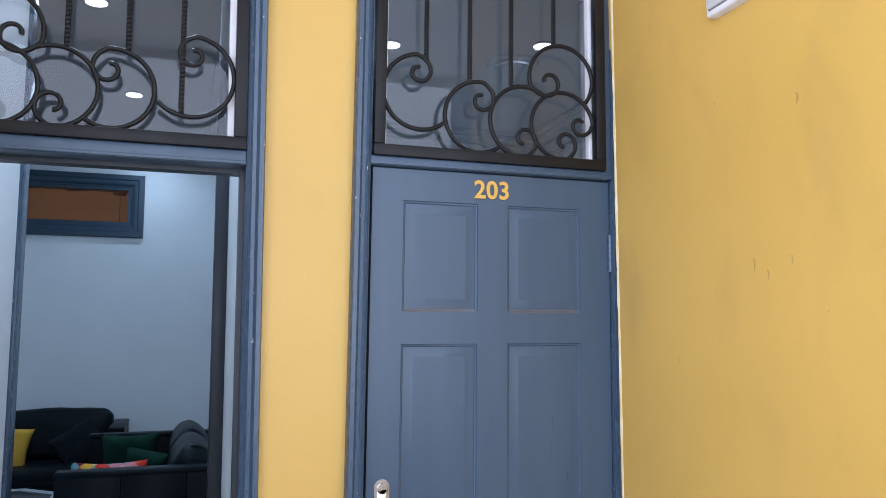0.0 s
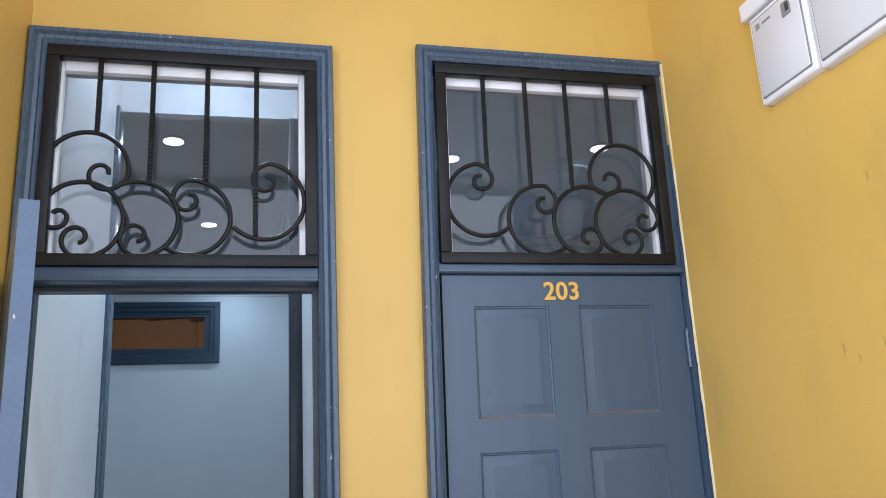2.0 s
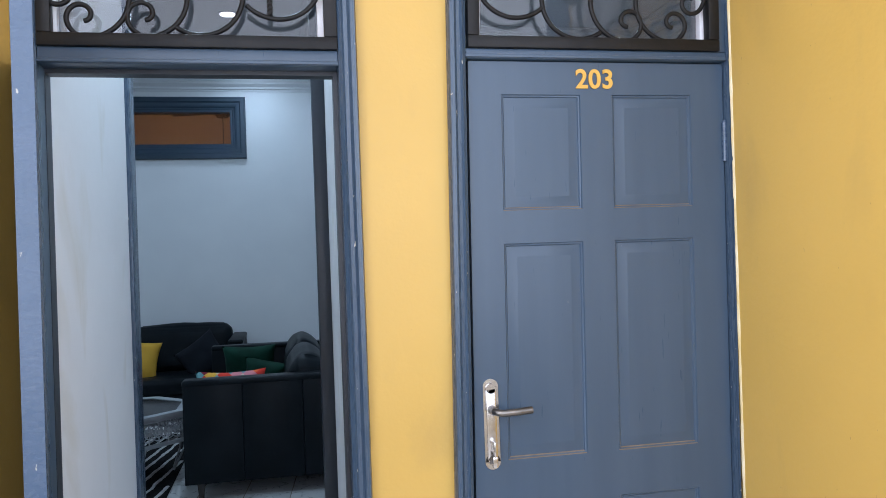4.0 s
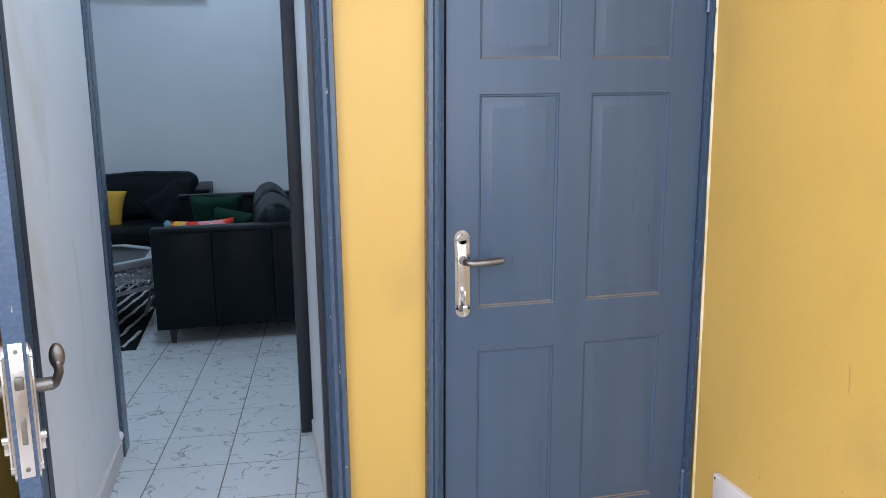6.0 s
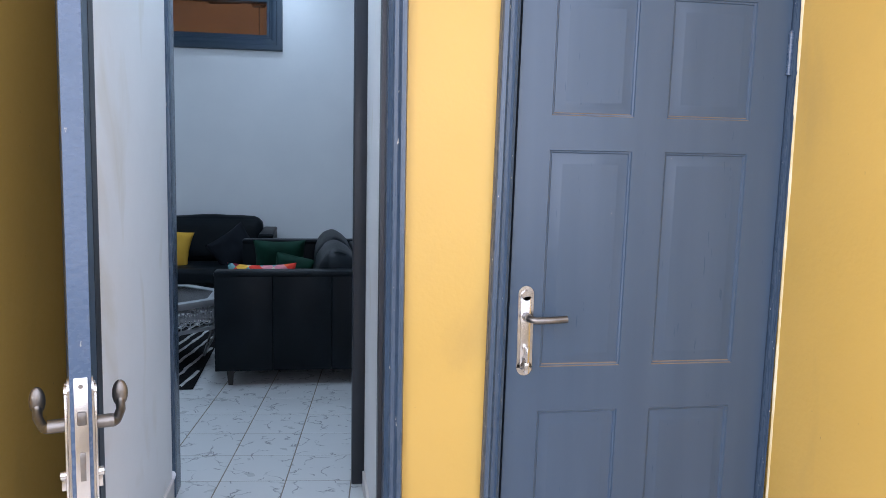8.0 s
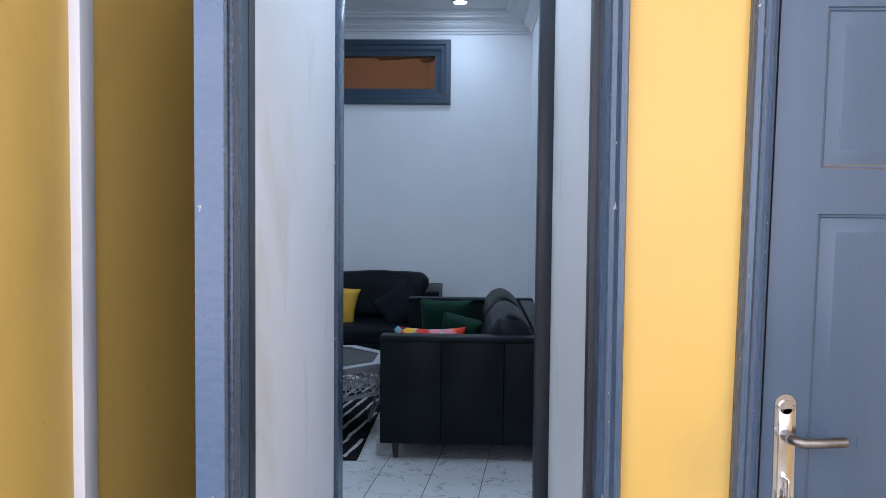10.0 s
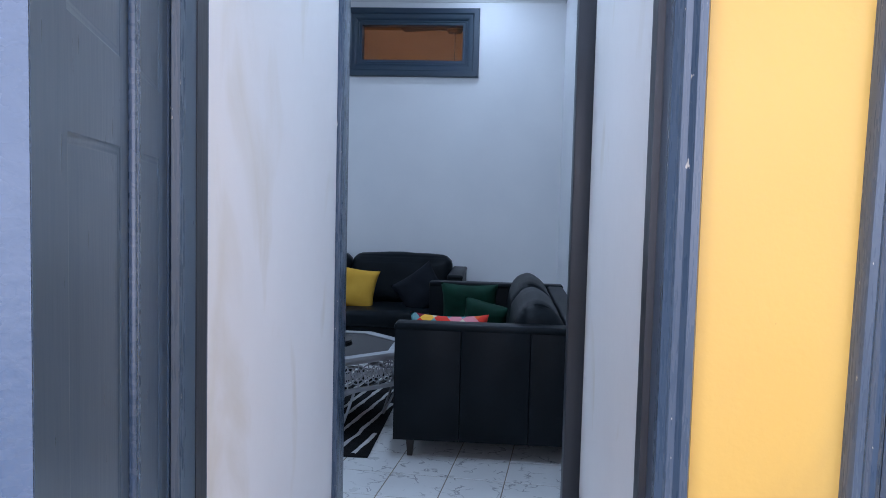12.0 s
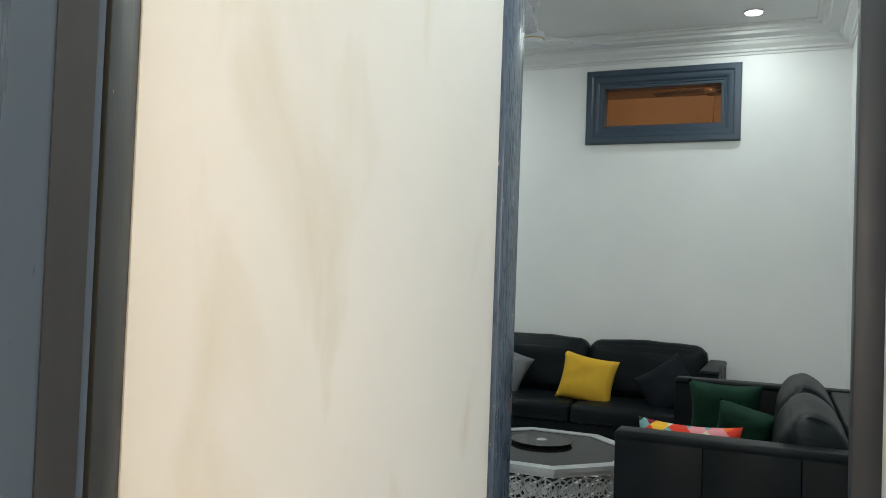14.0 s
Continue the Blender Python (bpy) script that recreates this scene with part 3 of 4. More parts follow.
def grille(name, x0, x1, z0, z1, flip, lean, rings, bars, label):
    e = thing(name, label, "window grille")
    b = 0.034
    for nm, bx in (("bottom_bar", (x0, x1, -0.030, 0.004, z0, z0 + b)), ("top_bar", (x0, x1, -0.030, 0.004, z1 - b, z1)), ("side_bar", (x0, x0 + b, -0.030, 0.004, z0 + b, z1 - b)), ("side_bar", (x1 - b, x1, -0.030, 0.004, z0 + b, z1 - b))):
        bm = bmesh.new()
        box(bm, *bx, 0.003)
        tilt(bm, lean)
        part(nm, bm, IRON, e)
    w = x1 - x0

    def P(u, v):
        x = x0 + u if not flip else x1 - u
        return (x + lean * (z0 + v - 2.03), -0.012, z0 + v)

    for (cx, cz, r), (a0, a1, c0, c1) in zip(rings, SCROLLS):
        pts = arc_scroll(cx, cz, r, a0, a1, c0, c1)
        tube("scroll", [P(min(max(u, 0.02), w - 0.02), max(v, 0.028)) for u, v in pts], 0.0068, IRON, e)
    for u, v in bars:
        bm = bmesh.new()
        x, y, z = P(u, 0)
        twisted_bar(bm, x - lean * (z0 - 2.03), y, z0 + v, z1 - b)
        tilt(bm, lean)
        part("twisted_bar", bm, IRON, e, smooth=20)
    return e


# sweep of each scroll's ring in degrees, and the curls at its ends
SCROLLS = [
    (-44, -264, None, (0.055, 0.014, 380)),
    (-55, -278, None, (0.057, 0.015, 360)),
    (55, 270, None, (0.060, 0.015, 350)),
    (7, 277, (0.048, 0.014, 330), (0.056, 0.014, 340)),
    (-38, 196, None, (0.066, 0.015, 350)),
]
grille("window_grille", 0.004, 0.772, 2.062, 2.716, False, K, ((0.144, 0.206, 0.117), (0.334, 0.144, 0.112), (0.485, 0.141, 0.115), (0.620, 0.139, 0.110), (0.615, 0.293, 0.112)), ((0.160, 0.302), (0.301, 0.254), (0.440, 0.255), (0.589, 0.404)), "black wrought-iron scroll grille with twisted bars over the closed door")
grille("window_grille", -1.106, -0.356, 2.048, 2.694, True, 0.0, ((0.152, 0.198, 0.115), (0.353, 0.145, 0.109), (0.494, 0.137, 0.109), (0.636, 0.133, 0.108), (0.630, 0.279, 0.109)), ((0.175, 0.092), (0.315, 0.252), (0.465, 0.242), (0.609, 0.386)), "black wrought-iron scroll grille with twisted bars over the open door")


def transom_window(name, x0, x1, z0, z1, lean, label):
    e = thing(name, label, "window", kind="structure")
    b = 0.034
    bm = bmesh.new()
    for bx in ((x0, x0 + b, 0.012, 0.06, z0, z1), (x1 - b, x1, 0.012, 0.06, z0, z1), (x0 + b, x1 - b, 0.012, 0.06, z0, z0 + b * 0.6), (x0 + b, x1 - b, 0.012, 0.06, z1 - 0.056, z1)):
        box(bm, *bx, 0.003)
    tilt(bm, lean)
    part("window_frame", bm, UPVC, e, "white plastic window frame")
    bm = bmesh.new()
    box(bm, x0 + b, x1 - b, 0.034, 0.038, z0 + b * 0.6, z1 - 0.056)
    tilt(bm, lean)
    pane = part("pane", bm, PANE, e, smooth=0)
    pane.visible_shadow = False


transom_window("window_1", 0.016, 0.766, 2.08, 2.714, K, "white framed fixed transom window over the closed door")
transom_window("window_2", -1.100, -0.372, 2.066, 2.690, 0.0, "white framed fixed transom window over the open door")

# ---- corridor fittings ----


def meter_box(y0, y1, z0, z1, label, detail):
    """A flush wall enclosure: a proud rim and a lid set into it."""
    e = thing("meter_box", label, "meter box")
    x = 0.801 + 0.009 * ((z0 + z1) / 2 - 2.03)
    bm = bmesh.new()
    box(bm, x - 0.03, x + 0.02, y0, y1, z0, z1, 0.008, 3)
    part("body", bm, UPVC, e)
    bm = bmesh.new()
    box(bm, x - 0.036, x - 0.028, y0 + 0.016, y1 - 0.016, z0 + 0.018, z1 - 0.018, 0.004)
    lid = part("lid", bm, METERGREY, e, "light grey hinged lid")
    bm = bmesh.new()
    box(bm, x - 0.0325, x - 0.028, y0 + 0.0125, y1 - 0.0125, z0 + 0.0145, z1 - 0.0145, 0.004)
    part("lid_gasket", bm, MIDMARK, e, "dark line of the lid's joint")
    if detail:
        bm = bmesh.new()
        box(bm, x - 0.039, x - 0.034, y0 + 0.045, y0 + 0.078, z1 - 0.075, z1 - 0.035, 0.003)
        catch = part("catch", bm, MIDMARK, lid)
        bm = bmesh.new()
        box(bm, x - 0.041, x - 0.038, y0 + 0.048, y0 + 0.060, z1 - 0.065, z1 - 0.042, 0.001)
        part("catch_slot", bm, DARKMARK, catch)
        bm = bmesh.new()
        box(bm, x - 0.0372, x - 0.0358, y1 - 0.050, y1 - 0.034, z1 - 0.05, z1 - 0.034)
        for k in range(5):
            box(bm, x - 0.0372, x - 0.0358, y1 - 0.094 + k * 0.007, y1 - 0.089 + k * 0.007, z1 - 0.046, z1 - 0.039)
        part("maker_mark", bm, MIDMARK, lid)
    return e


meter_box(-0.768, -0.550, 2.362, 2.617, "light grey electrical enclosure flush on the yellow wall", True)
meter_box(-1.09, -0.775, 2.354, 2.78, "larger light grey electrical enclosure beside another on the yellow wall", False)
bm = bmesh.new()
box(bm, 0.772, 0.812, -0.765, -0.522, 2.626, 2.678, 0.006, 3)
tagged(finish("cable_trunking", bm, UPVC, 40), "white plastic cable trunking above the enclosures", "trunking")
e = thing("cover_plate", "beige blank cover plate low on the yellow wall", "cover plate")
bm = bmesh.new()
box(bm, 0.768, 0.795, -0.352, -0.164, 0.250, 0.382, 0.005, 3)
part("plate", bm, BEIGE, e)
for y in (-0.340, -0.176):
    for z in (0.262, 0.370):
        bm = bmesh.new()
        cyl(bm, 0.004, pose(0.7675, y, z, 0, 90, 0), 0.002, n=12)
        part("plate_screw", bm, DULL, e)
for y, z, dy, dz, r0 in ((-0.660, 0.834, 0.006, 0.090, 0.0035), (-0.662, 1.697, 0.004, 0.042, 0.005), (-0.707, 1.671, 0.003, 0.026, 0.004), (-0.786, 1.700, 0.002, 0.024, 0.0035), (-0.827, 2.068, 0.006, 0.030, 0.006)):
    bm = bmesh.new()  # a brownish rub mark, hardly thicker than the paint
    bmesh.ops.create_uvsphere(bm, u_segments=14, v_segments=8, radius=1.0)
    for v in bm.verts:
        wob = noise.noise(Vector((y * 40, z * 30, v.co.z * 2.5)))
        v.co = Vector((0.801 + 0.009 * (z - 2.03) + 0.0007 * v.co.x, y + r0 * (0.7 + 0.5 * wob) * v.co.y + dy * v.co.z ** 2, z + dz * v.co.z * 0.5))
    tagged(finish("scuff_mark", bm, SCUFF, 60), "brownish rub mark on the yellow wall paint", "scuff mark", "marks on the wall")
bm = bmesh.new()
box(bm, -1.236, -1.207, -0.496, -0.450, 0.0, 3.39, 0.004)
tagged(finish("wall_trunking", bm, METERGREY, 40), "white plastic trunking running up the yellow wall", "trunking")

# ---- the passage and the rooms ----
CEIL = 3.56
pw = structure("wall_passage_left", [(-1.4, -1.176, 0.215, 1.42, 0, CEIL)], HALLWHITE, "soiled white passage wall", "wall")
for v in pw.data.vertices:
    if v.co.x > -1.3:
        v.co.x += 0.0265 * (v.co.y - 0.215)
structure("wall_passage_right", [(-0.312, -0.1, 0.22, 1.42, 0, CEIL)], HALLWHITE, "soiled white passage wall", "wall")
structure("wall_partition", [(-4.7, -1.148, 1.42, 1.466, 0, CEIL), (-0.312, 0.2, 1.42, 1.48, 0, CEIL), (-1.148, -0.312, 1.42, 1.48, 3.15, CEIL)], WHITE, "white wall with the inner doorway", "wall")
structure("wall_room_right", [(-0.02, 0.2, 1.48, 6.7, 0, CEIL)], WHITE, "white living room wall", "wall")
structure("wall_room_left", [(-4.7, -4.6, 1.48, 6.7, 0, CEIL)], WHITE, "white living room wall", "wall")
WX0, WX1, WZ0, WZ1 = -2.032, -1.021, 2.796, 3.146
structure("wall_room_back", [(-4.7, WX0, 6.7, 6.86, 0, CEIL), (WX1, 0.2, 6.7, 6.86, 0, CEIL), (WX0, WX1, 6.7, 6.86, 0, WZ0), (WX0, WX1, 6.7, 6.86, WZ1, CEIL)], WHITE, "white living room wall with a high window", "wall")
structure("ceiling_room", [(-4.7, 0.2, 0.22, 6.86, CEIL, CEIL + 0.15)], CEILING, "white plaster living room ceiling", "ceiling")
structure("ceiling_next_room", [(0.2, 3.1, 0.22, 5.1, CEIL, CEIL + 0.15)], CEILING, "white plaster ceiling of the room behind the closed door", "ceiling")
structure("wall_next_room", [(3.0, 3.1, 0.25, 5.0, 0, CEIL), (0.2, 3.1, 5.0, 5.1, 0, CEIL)], WHITE, "white walls of the room behind the closed door", "wall")
structure("floor_next_room", [(-0.1, 3.1, 0.2, 5.1, -0.2, -0.01)], PORCHFLOOR, "pale floor of the room behind the closed door", "floor")
structure("wall_store", [(-2.6, -2.5, 6.86, 9.0, 2.2, CEIL), (-0.3, -0.2, 6.86, 9.0, 2.2, CEIL), (-2.6, -0.2, 9.0, 9.1, 2.2, CEIL)], TAN, "tan walls of the space beyond the high window", "wall")
structure("ceiling_store", [(-2.6, -0.2, 6.86, 9.1, CEIL, CEIL + 0.1)], TAN, "tan ceiling beyond the high window", "ceiling")
structure("floor_store", [(-2.6, -0.2, 6.86, 9.1, 2.1, 2.2)], TAN, "floor beyond the high window", "floor")

e = thing("door_frame_3", "painted jambs of the inner doorway, one blue-grey, one near-black", "door frame", kind="structure")
# right jamb near-black, left jamb in the chipped blue-grey
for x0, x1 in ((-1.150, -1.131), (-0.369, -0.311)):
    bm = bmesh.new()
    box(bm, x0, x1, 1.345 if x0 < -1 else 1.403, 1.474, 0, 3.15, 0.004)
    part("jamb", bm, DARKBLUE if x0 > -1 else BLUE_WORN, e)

bm = bmesh.new()
bmesh.ops.create_icosphere(bm, subdivisions=2, radius=1.0)
for v in bm.verts:
    v.co = Vector((-1.143 + 0.013 * v.co.x, 1.343 + 0.008 * v.co.y, 0.102 + 0.022 * v.co.z)) * (1 + 0.003 * noise.noise(v.co * 3))
part("plaster_dab", bm, UPVC, e, "dab of white filler low on the jamb")

# cornice round the living room
CORN = [(0.000, 3.365), (0.012, 3.365), (0.014, 3.385), (0.030, 3.392), (0.034, 3.412), (0.075, 3.440), (0.085, 3.465), (0.100, 3.468), (0.104, 3.482), (0.190, 3.495), (0.200, 3.516), (0.235, 3.520), (0.245, 3.542), (0.275, 3.546), (0.280, 3.558)]


def cornice(name, x0, x1, y0, y1, label):
    bm = bmesh.new()
    loops = []
    for u, z in CORN:
        loops.append([bm.verts.new(p) for p in ((x0 + u, y0 + u, z), (x1 - u, y0 + u, z), (x1 - u, y1 - u, z), (x0 + u, y1 - u, z))])
    for a, b in zip(loops, loops[1:]):
        for i in range(4):
            bm.faces.new((a[i], a[(i + 1) % 4], b[(i + 1) % 4], b[i]))
    return tagged(finish(name, bm, CEILING, 30), label, "cornice", kind="structure")


cornice("cornice", -4.6, -0.02, 1.48, 6.7, "white stepped plaster cornice round the living room ceiling")
cornice("cornice_next_room", 0.2, 3.0, 0.25, 5.0, "white stepped plaster cornice in the room behind the closed door")

# high window in the back wall
e = thing("window_3", "high window with deep blue moulded frame", "window", kind="structure")
WPROF = [(-0.004, 0.13), (-0.004, -0.002), (0.0, -0.004), (0.02, -0.004), (0.026, -0.010), (0.040, -0.012), (0.046, -0.022), (0.070, -0.034), (0.095, -0.034), (0.108, -0.046), (0.150, -0.046), (0.158, -0.036), (0.162, -0.012), (0.162, 0.002)]
ob, _ = casing("window_frame", WX0, WX1, WZ1, WPROF, WINBLUE, 0, "", y0=6.7, base=WZ0, closed=True)
ob.parent = e
bm = bmesh.new()
box(bm, WX0 - 0.002, WX1 + 0.002, 6.79, 6.795, WZ0 - 0.002, WZ1 + 0.002)
pane = part("pane", bm, AMBERPANE, e, smooth=0)
pane.visible_shadow = False
lamp("store_light", "AREA", look((-1.5, 6.98, 3.48), (-1.5, 9.0, 2.9)), 17, (1.0, 0.78, 0.55))[1].size = 0.3

# ---- lights of the rooms ----


def downlight(x, y, watts, label="round recessed LED downlight glowing cool white", z=CEIL):
    e = thing("downlight", label, "ceiling light", pose(x, y, z), "recessed ceiling lights")
    bm = bmesh.new()
    cyl(bm, 0.08, pose(0, 0, -0.005), 0.010, 0.074, 32)
    part("rim", bm, FANWHITE, e)
    bm = bmesh.new()
    cyl(bm, 0.062, pose(0, 0, -0.0115), 0.003, n=32)
    part("diffuser", bm, LED, e)
    ob, data = lamp("downlight_lamp", "AREA", pose(x, y, z - 0.02), watts * 0.92, (0.60, 0.84, 1.0))
    data.shape, data.size = "DISK", 0.13


# unseen and added: the passage one, brightening its wall, and the x -3.6 row
for x, y, w in ((-0.74, 0.93, 23), (-1.028, 2.73, 13), (-0.893, 4.56, 14), (-0.76, 6.15, 7.5), (-3.6, 2.9, 12), (-3.6, 4.7, 12), (-3.6, 6.1, 11)):
    downlight(x, y, w)
for x, y in ((0.824, 2.85), (1.83, 2.55)):
    downlight(x, y, 30)
# unseen corridor downlight, added behind the walker
downlight(-0.2, -2.0, 4, z=3.4)
bm = bmesh.new()  # plaster ring on the next room's ceiling
for r, z in ((0.20, 3.55), (0.15, 3.535), (0.10, 3.545)):
    bmesh.ops.create_cone(bm, cap_ends=True, segments=40, radius1=r - 0.02, radius2=r, depth=0.03, matrix=pose(1.78, 2.95, z))
tagged(finish("ceiling_rose", bm, CEILING, 30), "white plaster rose on the ceiling behind the closed door", "ceiling rose")


def ceiling_fan(m, z_top, mats, label, drop, turn):
    e = thing("ceiling_fan", label, "ceiling fan", m)
    bm = bmesh.new()
    cyl(bm, 0.012, pose(0, 0, drop / 2 + 0.05), drop, n=14)
    cyl(bm, 0.03, pose(0, 0, drop + 0.02), 0.07, 0.06, 24)
    part("rod", bm, mats[0], e)
    bm = bmesh.new()
    cyl(bm, 0.045, pose(0, 0, 0.07), 0.10, 0.03, 28)
    cyl(bm, 0.10, pose(0, 0, 0.0), 0.05, 0.085, 36)
    cyl(bm, 0.07, pose(0, 0, -0.045), 0.03, 0.085, 32)
    part("motor", bm, mats[0], e)
    bm = bmesh.new()
    cyl(bm, 0.0885, pose(0, 0, -0.026), 0.012, n=36)
    part("band", bm, mats[1], e)
    for k in range(3):
        bm = bmesh.new()
        box(bm, 0.09, 0.62, -0.06, 0.06, -0.002, 0.002)
        for v in bm.verts:
            v.co.y *= 0.75 + 0.5 * (v.co.x - 0.09)
        bmesh.ops.rotate(bm, cent=(0, 0, 0), matrix=Euler((radians(9), 0, 0)).to_matrix(), verts=bm.verts)
        bmesh.ops.rotate(bm, cent=(0, 0, 0), matrix=Euler((0, 0, radians(turn + 120 * k))).to_matrix(), verts=bm.verts)
        part("blade", bm, mats[0], e)
    return e


ceiling_fan(pose(-2.30, 5.31, 3.25), CEIL, (FANWHITE, GOLD), "white ceiling fan with gold band hanging from a rod", 0.24, 40)
ceiling_fan(pose(-1.17, 7.7, 3.33), CEIL, (BROWNFAN, BROWNFAN), "dark ceiling fan seen through the high window", 0.16, 165)
bm = bmesh.new()
cyl(bm, 0.006, pose(-1.165, 7.7, 3.02), 0.5, n=10)
tagged(finish("pull_cord", bm, BROWNFAN, 40), "dark pull cord hanging beyond the high window", "cord")

# ---- living room furniture ----


def legs(e, spots, h, taper=0.02):
    for x, y in spots:
        bm = bmesh.new()
        cyl(bm, taper, pose(x, y, h / 2, 0, 0, 45), h, 0.034, 4)
        part("leg", bm, DARKWOOD, e, smooth=0)


def sofa(m, length, depth, label, arm_h, seats, back_top, thick, slump, base_z=0.112, arm_w=0.13):
    """Local axes: x along the sofa, y from the back (0) to the front (depth)."""
    e = thing("sofa", label, "sofa", m)
    for x0 in (0.0, length - arm_w):
        bm = bmesh.new()
        cuts = [0.0, depth * 0.31, depth * 0.66, depth]
        rounded(bm, x0 - 0.006, x0 + arm_w + 0.006, -0.004, depth + 0.004, arm_h - 0.035, arm_h + 0.008, 0.018, 3)
        arm = part("arm", bm, LEATHER, e, smooth=50)
        for a, b in zip(cuts, cuts[1:]):
            bm = bmesh.new()
            rounded(bm, x0, x0 + arm_w, a + 0.001, b - 0.001, base_z, arm_h - 0.02, 0.004, 2)
            part("arm_panel", bm, LEATHER, arm, smooth=50)
    bm = bmesh.new()
    rounded(bm, arm_w, length - arm_w, 0.0, 0.13, base_z, arm_h, 0.02)
    part("back", bm, LEATHER, e, smooth=50)
    bm = bmesh.new()
    rounded(bm, arm_w, length - arm_w, 0.13, depth - 0.04, base_z, 0.27, 0.015)
    part("seat_base", bm, LEATHER, e, smooth=50)
    w = (length - 2 * arm_w) / seats
    for k in range(seats):
        x0 = arm_w + k * w
        bm = bmesh.new()
        rounded(bm, x0 + 0.004, x0 + w - 0.004, 0.14, depth + 0.01, 0.27, 0.42, 0.035, 3, 0.018)
        part("seat_cushion", bm, LEATHER, e, smooth=60)
        bm = bmesh.new()
        rounded(bm, x0 + 0.012, x0 + w - 0.012, 0.135, 0.135 + thick, 0.425, back_top, 0.075, 4, 0.02)
        for v in bm.verts:
            q = (v.co.y - 0.135) / thick
            up = max(0.0, (v.co.z - 0.43) / (back_top - 0.43))
            v.co.z -= slump * up * (0.35 * abs(2 * q - 1.0) ** 2 + 0.65 * max(0.0, 0.55 - q))
            v.co.y += 0.10 * (0.3 - up) * (1.0 if thick < 0.25 else 0.2)
            v.co += Vector((0, 0.010, 0.006)) * noise.noise(v.co * 9.0)
        part("back_cushion", bm, LEATHER, e, smooth=60)
    legs(e, [(x, y) for x in (0.09, length - 0.09) for y in (0.09, depth - 0.09)], base_z)
    return e


# right-hand sofa: its back to the right wall, its end towards the door
sofa(pose(-0.085, 3.046, 0, 0, 0, 90), 2.26, 1.080, "black leather sofa seen from its arm end", 0.757, 2, 0.865, 0.30, 0.16)
# far sofa: its back to the back wall
sofa(pose(-0.925, 6.66, 0, 0, 0, 180), 2.22, 0.92, "black leather two-seat sofa against the back wall", 0.757, 2, 0.885, 0.24, 0.05)


def pillow(name, m, w, h, t, mat, label):
    bm = bmesh.new()
    n = 18
    for side in (-1, 1):
        grid = []
        for i in range(n + 1):
            row = []
            for j in range(n + 1):
                a, b = -1 + 2 * i / n, -1 + 2 * j / n
                f = (max(0, 1 - a ** 4) * max(0, 1 - b ** 4)) ** 0.6
                pin = 1 - 0.10 * (1 - abs(a) ** 2) * abs(b) ** 3
                pin2 = 1 - 0.10 * (1 - abs(b) ** 2) * abs(a) ** 3
                wr = 0.012 * noise.noise(Vector((a * 2.2, b * 2.2, side + w * 9))) * f
                row.append(bm.verts.new((a * w / 2 * pin2, side * (f * t / 2 + 0.003) + wr, b * h / 2 * pin)))
            grid.append(row)
        for i in range(n):
            for j in range(n):
                bm.faces.new((grid[i][j], grid[i + 1][j], grid[i + 1][j + 1], grid[i][j + 1]))
    bmesh.ops.remove_doubles(bm, verts=bm.verts, dist=0.0075)
    ob = finish(name, bm, mat, 180)
    ob.matrix_world = m
    return tagged(ob, label, "cushion")


pillow("cushion", pose(-1.965, 6.05, 0.585, -14, 9, 4), 0.46, 0.40, 0.16, YCLOTH, "plain yellow cloth cushion leaning on the sofa back")
pillow("cushion", pose(-2.73, 6.08, 0.60, -16, 22, 6), 0.46, 0.42, 0.16, GREYCLOTH, "plain grey cloth cushion leaning on the sofa back")
pillow("cushion", pose(-1.32, 6.03, 0.58, -16, -35, 0), 0.44, 0.40, 0.15, NAVY, "dark navy cushion leaning in the sofa corner")
pillow("cushion", pose(-0.885, 3.29, 0.590, -12, 0, -3), 0.46, 0.40, 0.15, PATCH, "patchwork cushion in red, orange, pink and cream")
pillow("cushion", pose(-0.83, 5.03, 0.585, 10, 0, -4), 0.46, 0.40, 0.15, GREEN, "dark green velvet cushion leaning on the sofa arm")
pillow("cushion", pose(-0.70, 4.82, 0.53, 14, 12, -10), 0.36, 0.28, 0.16, GREEN, "small green velvet cushion in front of another")

# low octagonal table
TBL = thing("coffee_table", "silver-grey octagonal coffee table with pierced metal apron", "coffee table", pose(-1.69, 3.76, 0.012))
TR, TH = 0.525, 0.488


def octagon(bm, r0, r1, z0, z1):
    """An eight-sided ring between two radii; r0 = 0 gives a disc."""
    vs = []
    for r, z in ((r1, z0), (r1, z1), (r0, z1), (r0, z0)):
        vs.append([bm.verts.new((r * math.cos(radians(22.5 + 45 * k)), r * math.sin(radians(22.5 + 45 * k)), z)) for k in range(8)])
    for a, b in zip(vs, vs[1:] + vs[:1]):
        for k in range(8):
            if (a[k].co - b[k].co).length > 1e-6:
                bm.faces.new((a[k], a[(k + 1) % 8], b[(k + 1) % 8], b[k]))


bm = bmesh.new()
octagon(bm, TR - 0.075, TR, TH - 0.022, TH)
octagon(bm, TR - 0.05, TR - 0.012, TH - 0.045, TH - 0.022)
part("top_rim", bm, SILVER, TBL, smooth=0)
bm = bmesh.new()
octagon(bm, 0.001, TR - 0.076, TH - 0.012, TH - 0.005)
part("glass_top", bm, BLACKGLASS, TBL, "black mirror-like glass top", smooth=0)
bm = bmesh.new()
octagon(bm, TR - 0.05, TR - 0.02, 0.272, 0.295)
part("lower_rim", bm, SILVER, TBL, smooth=0)


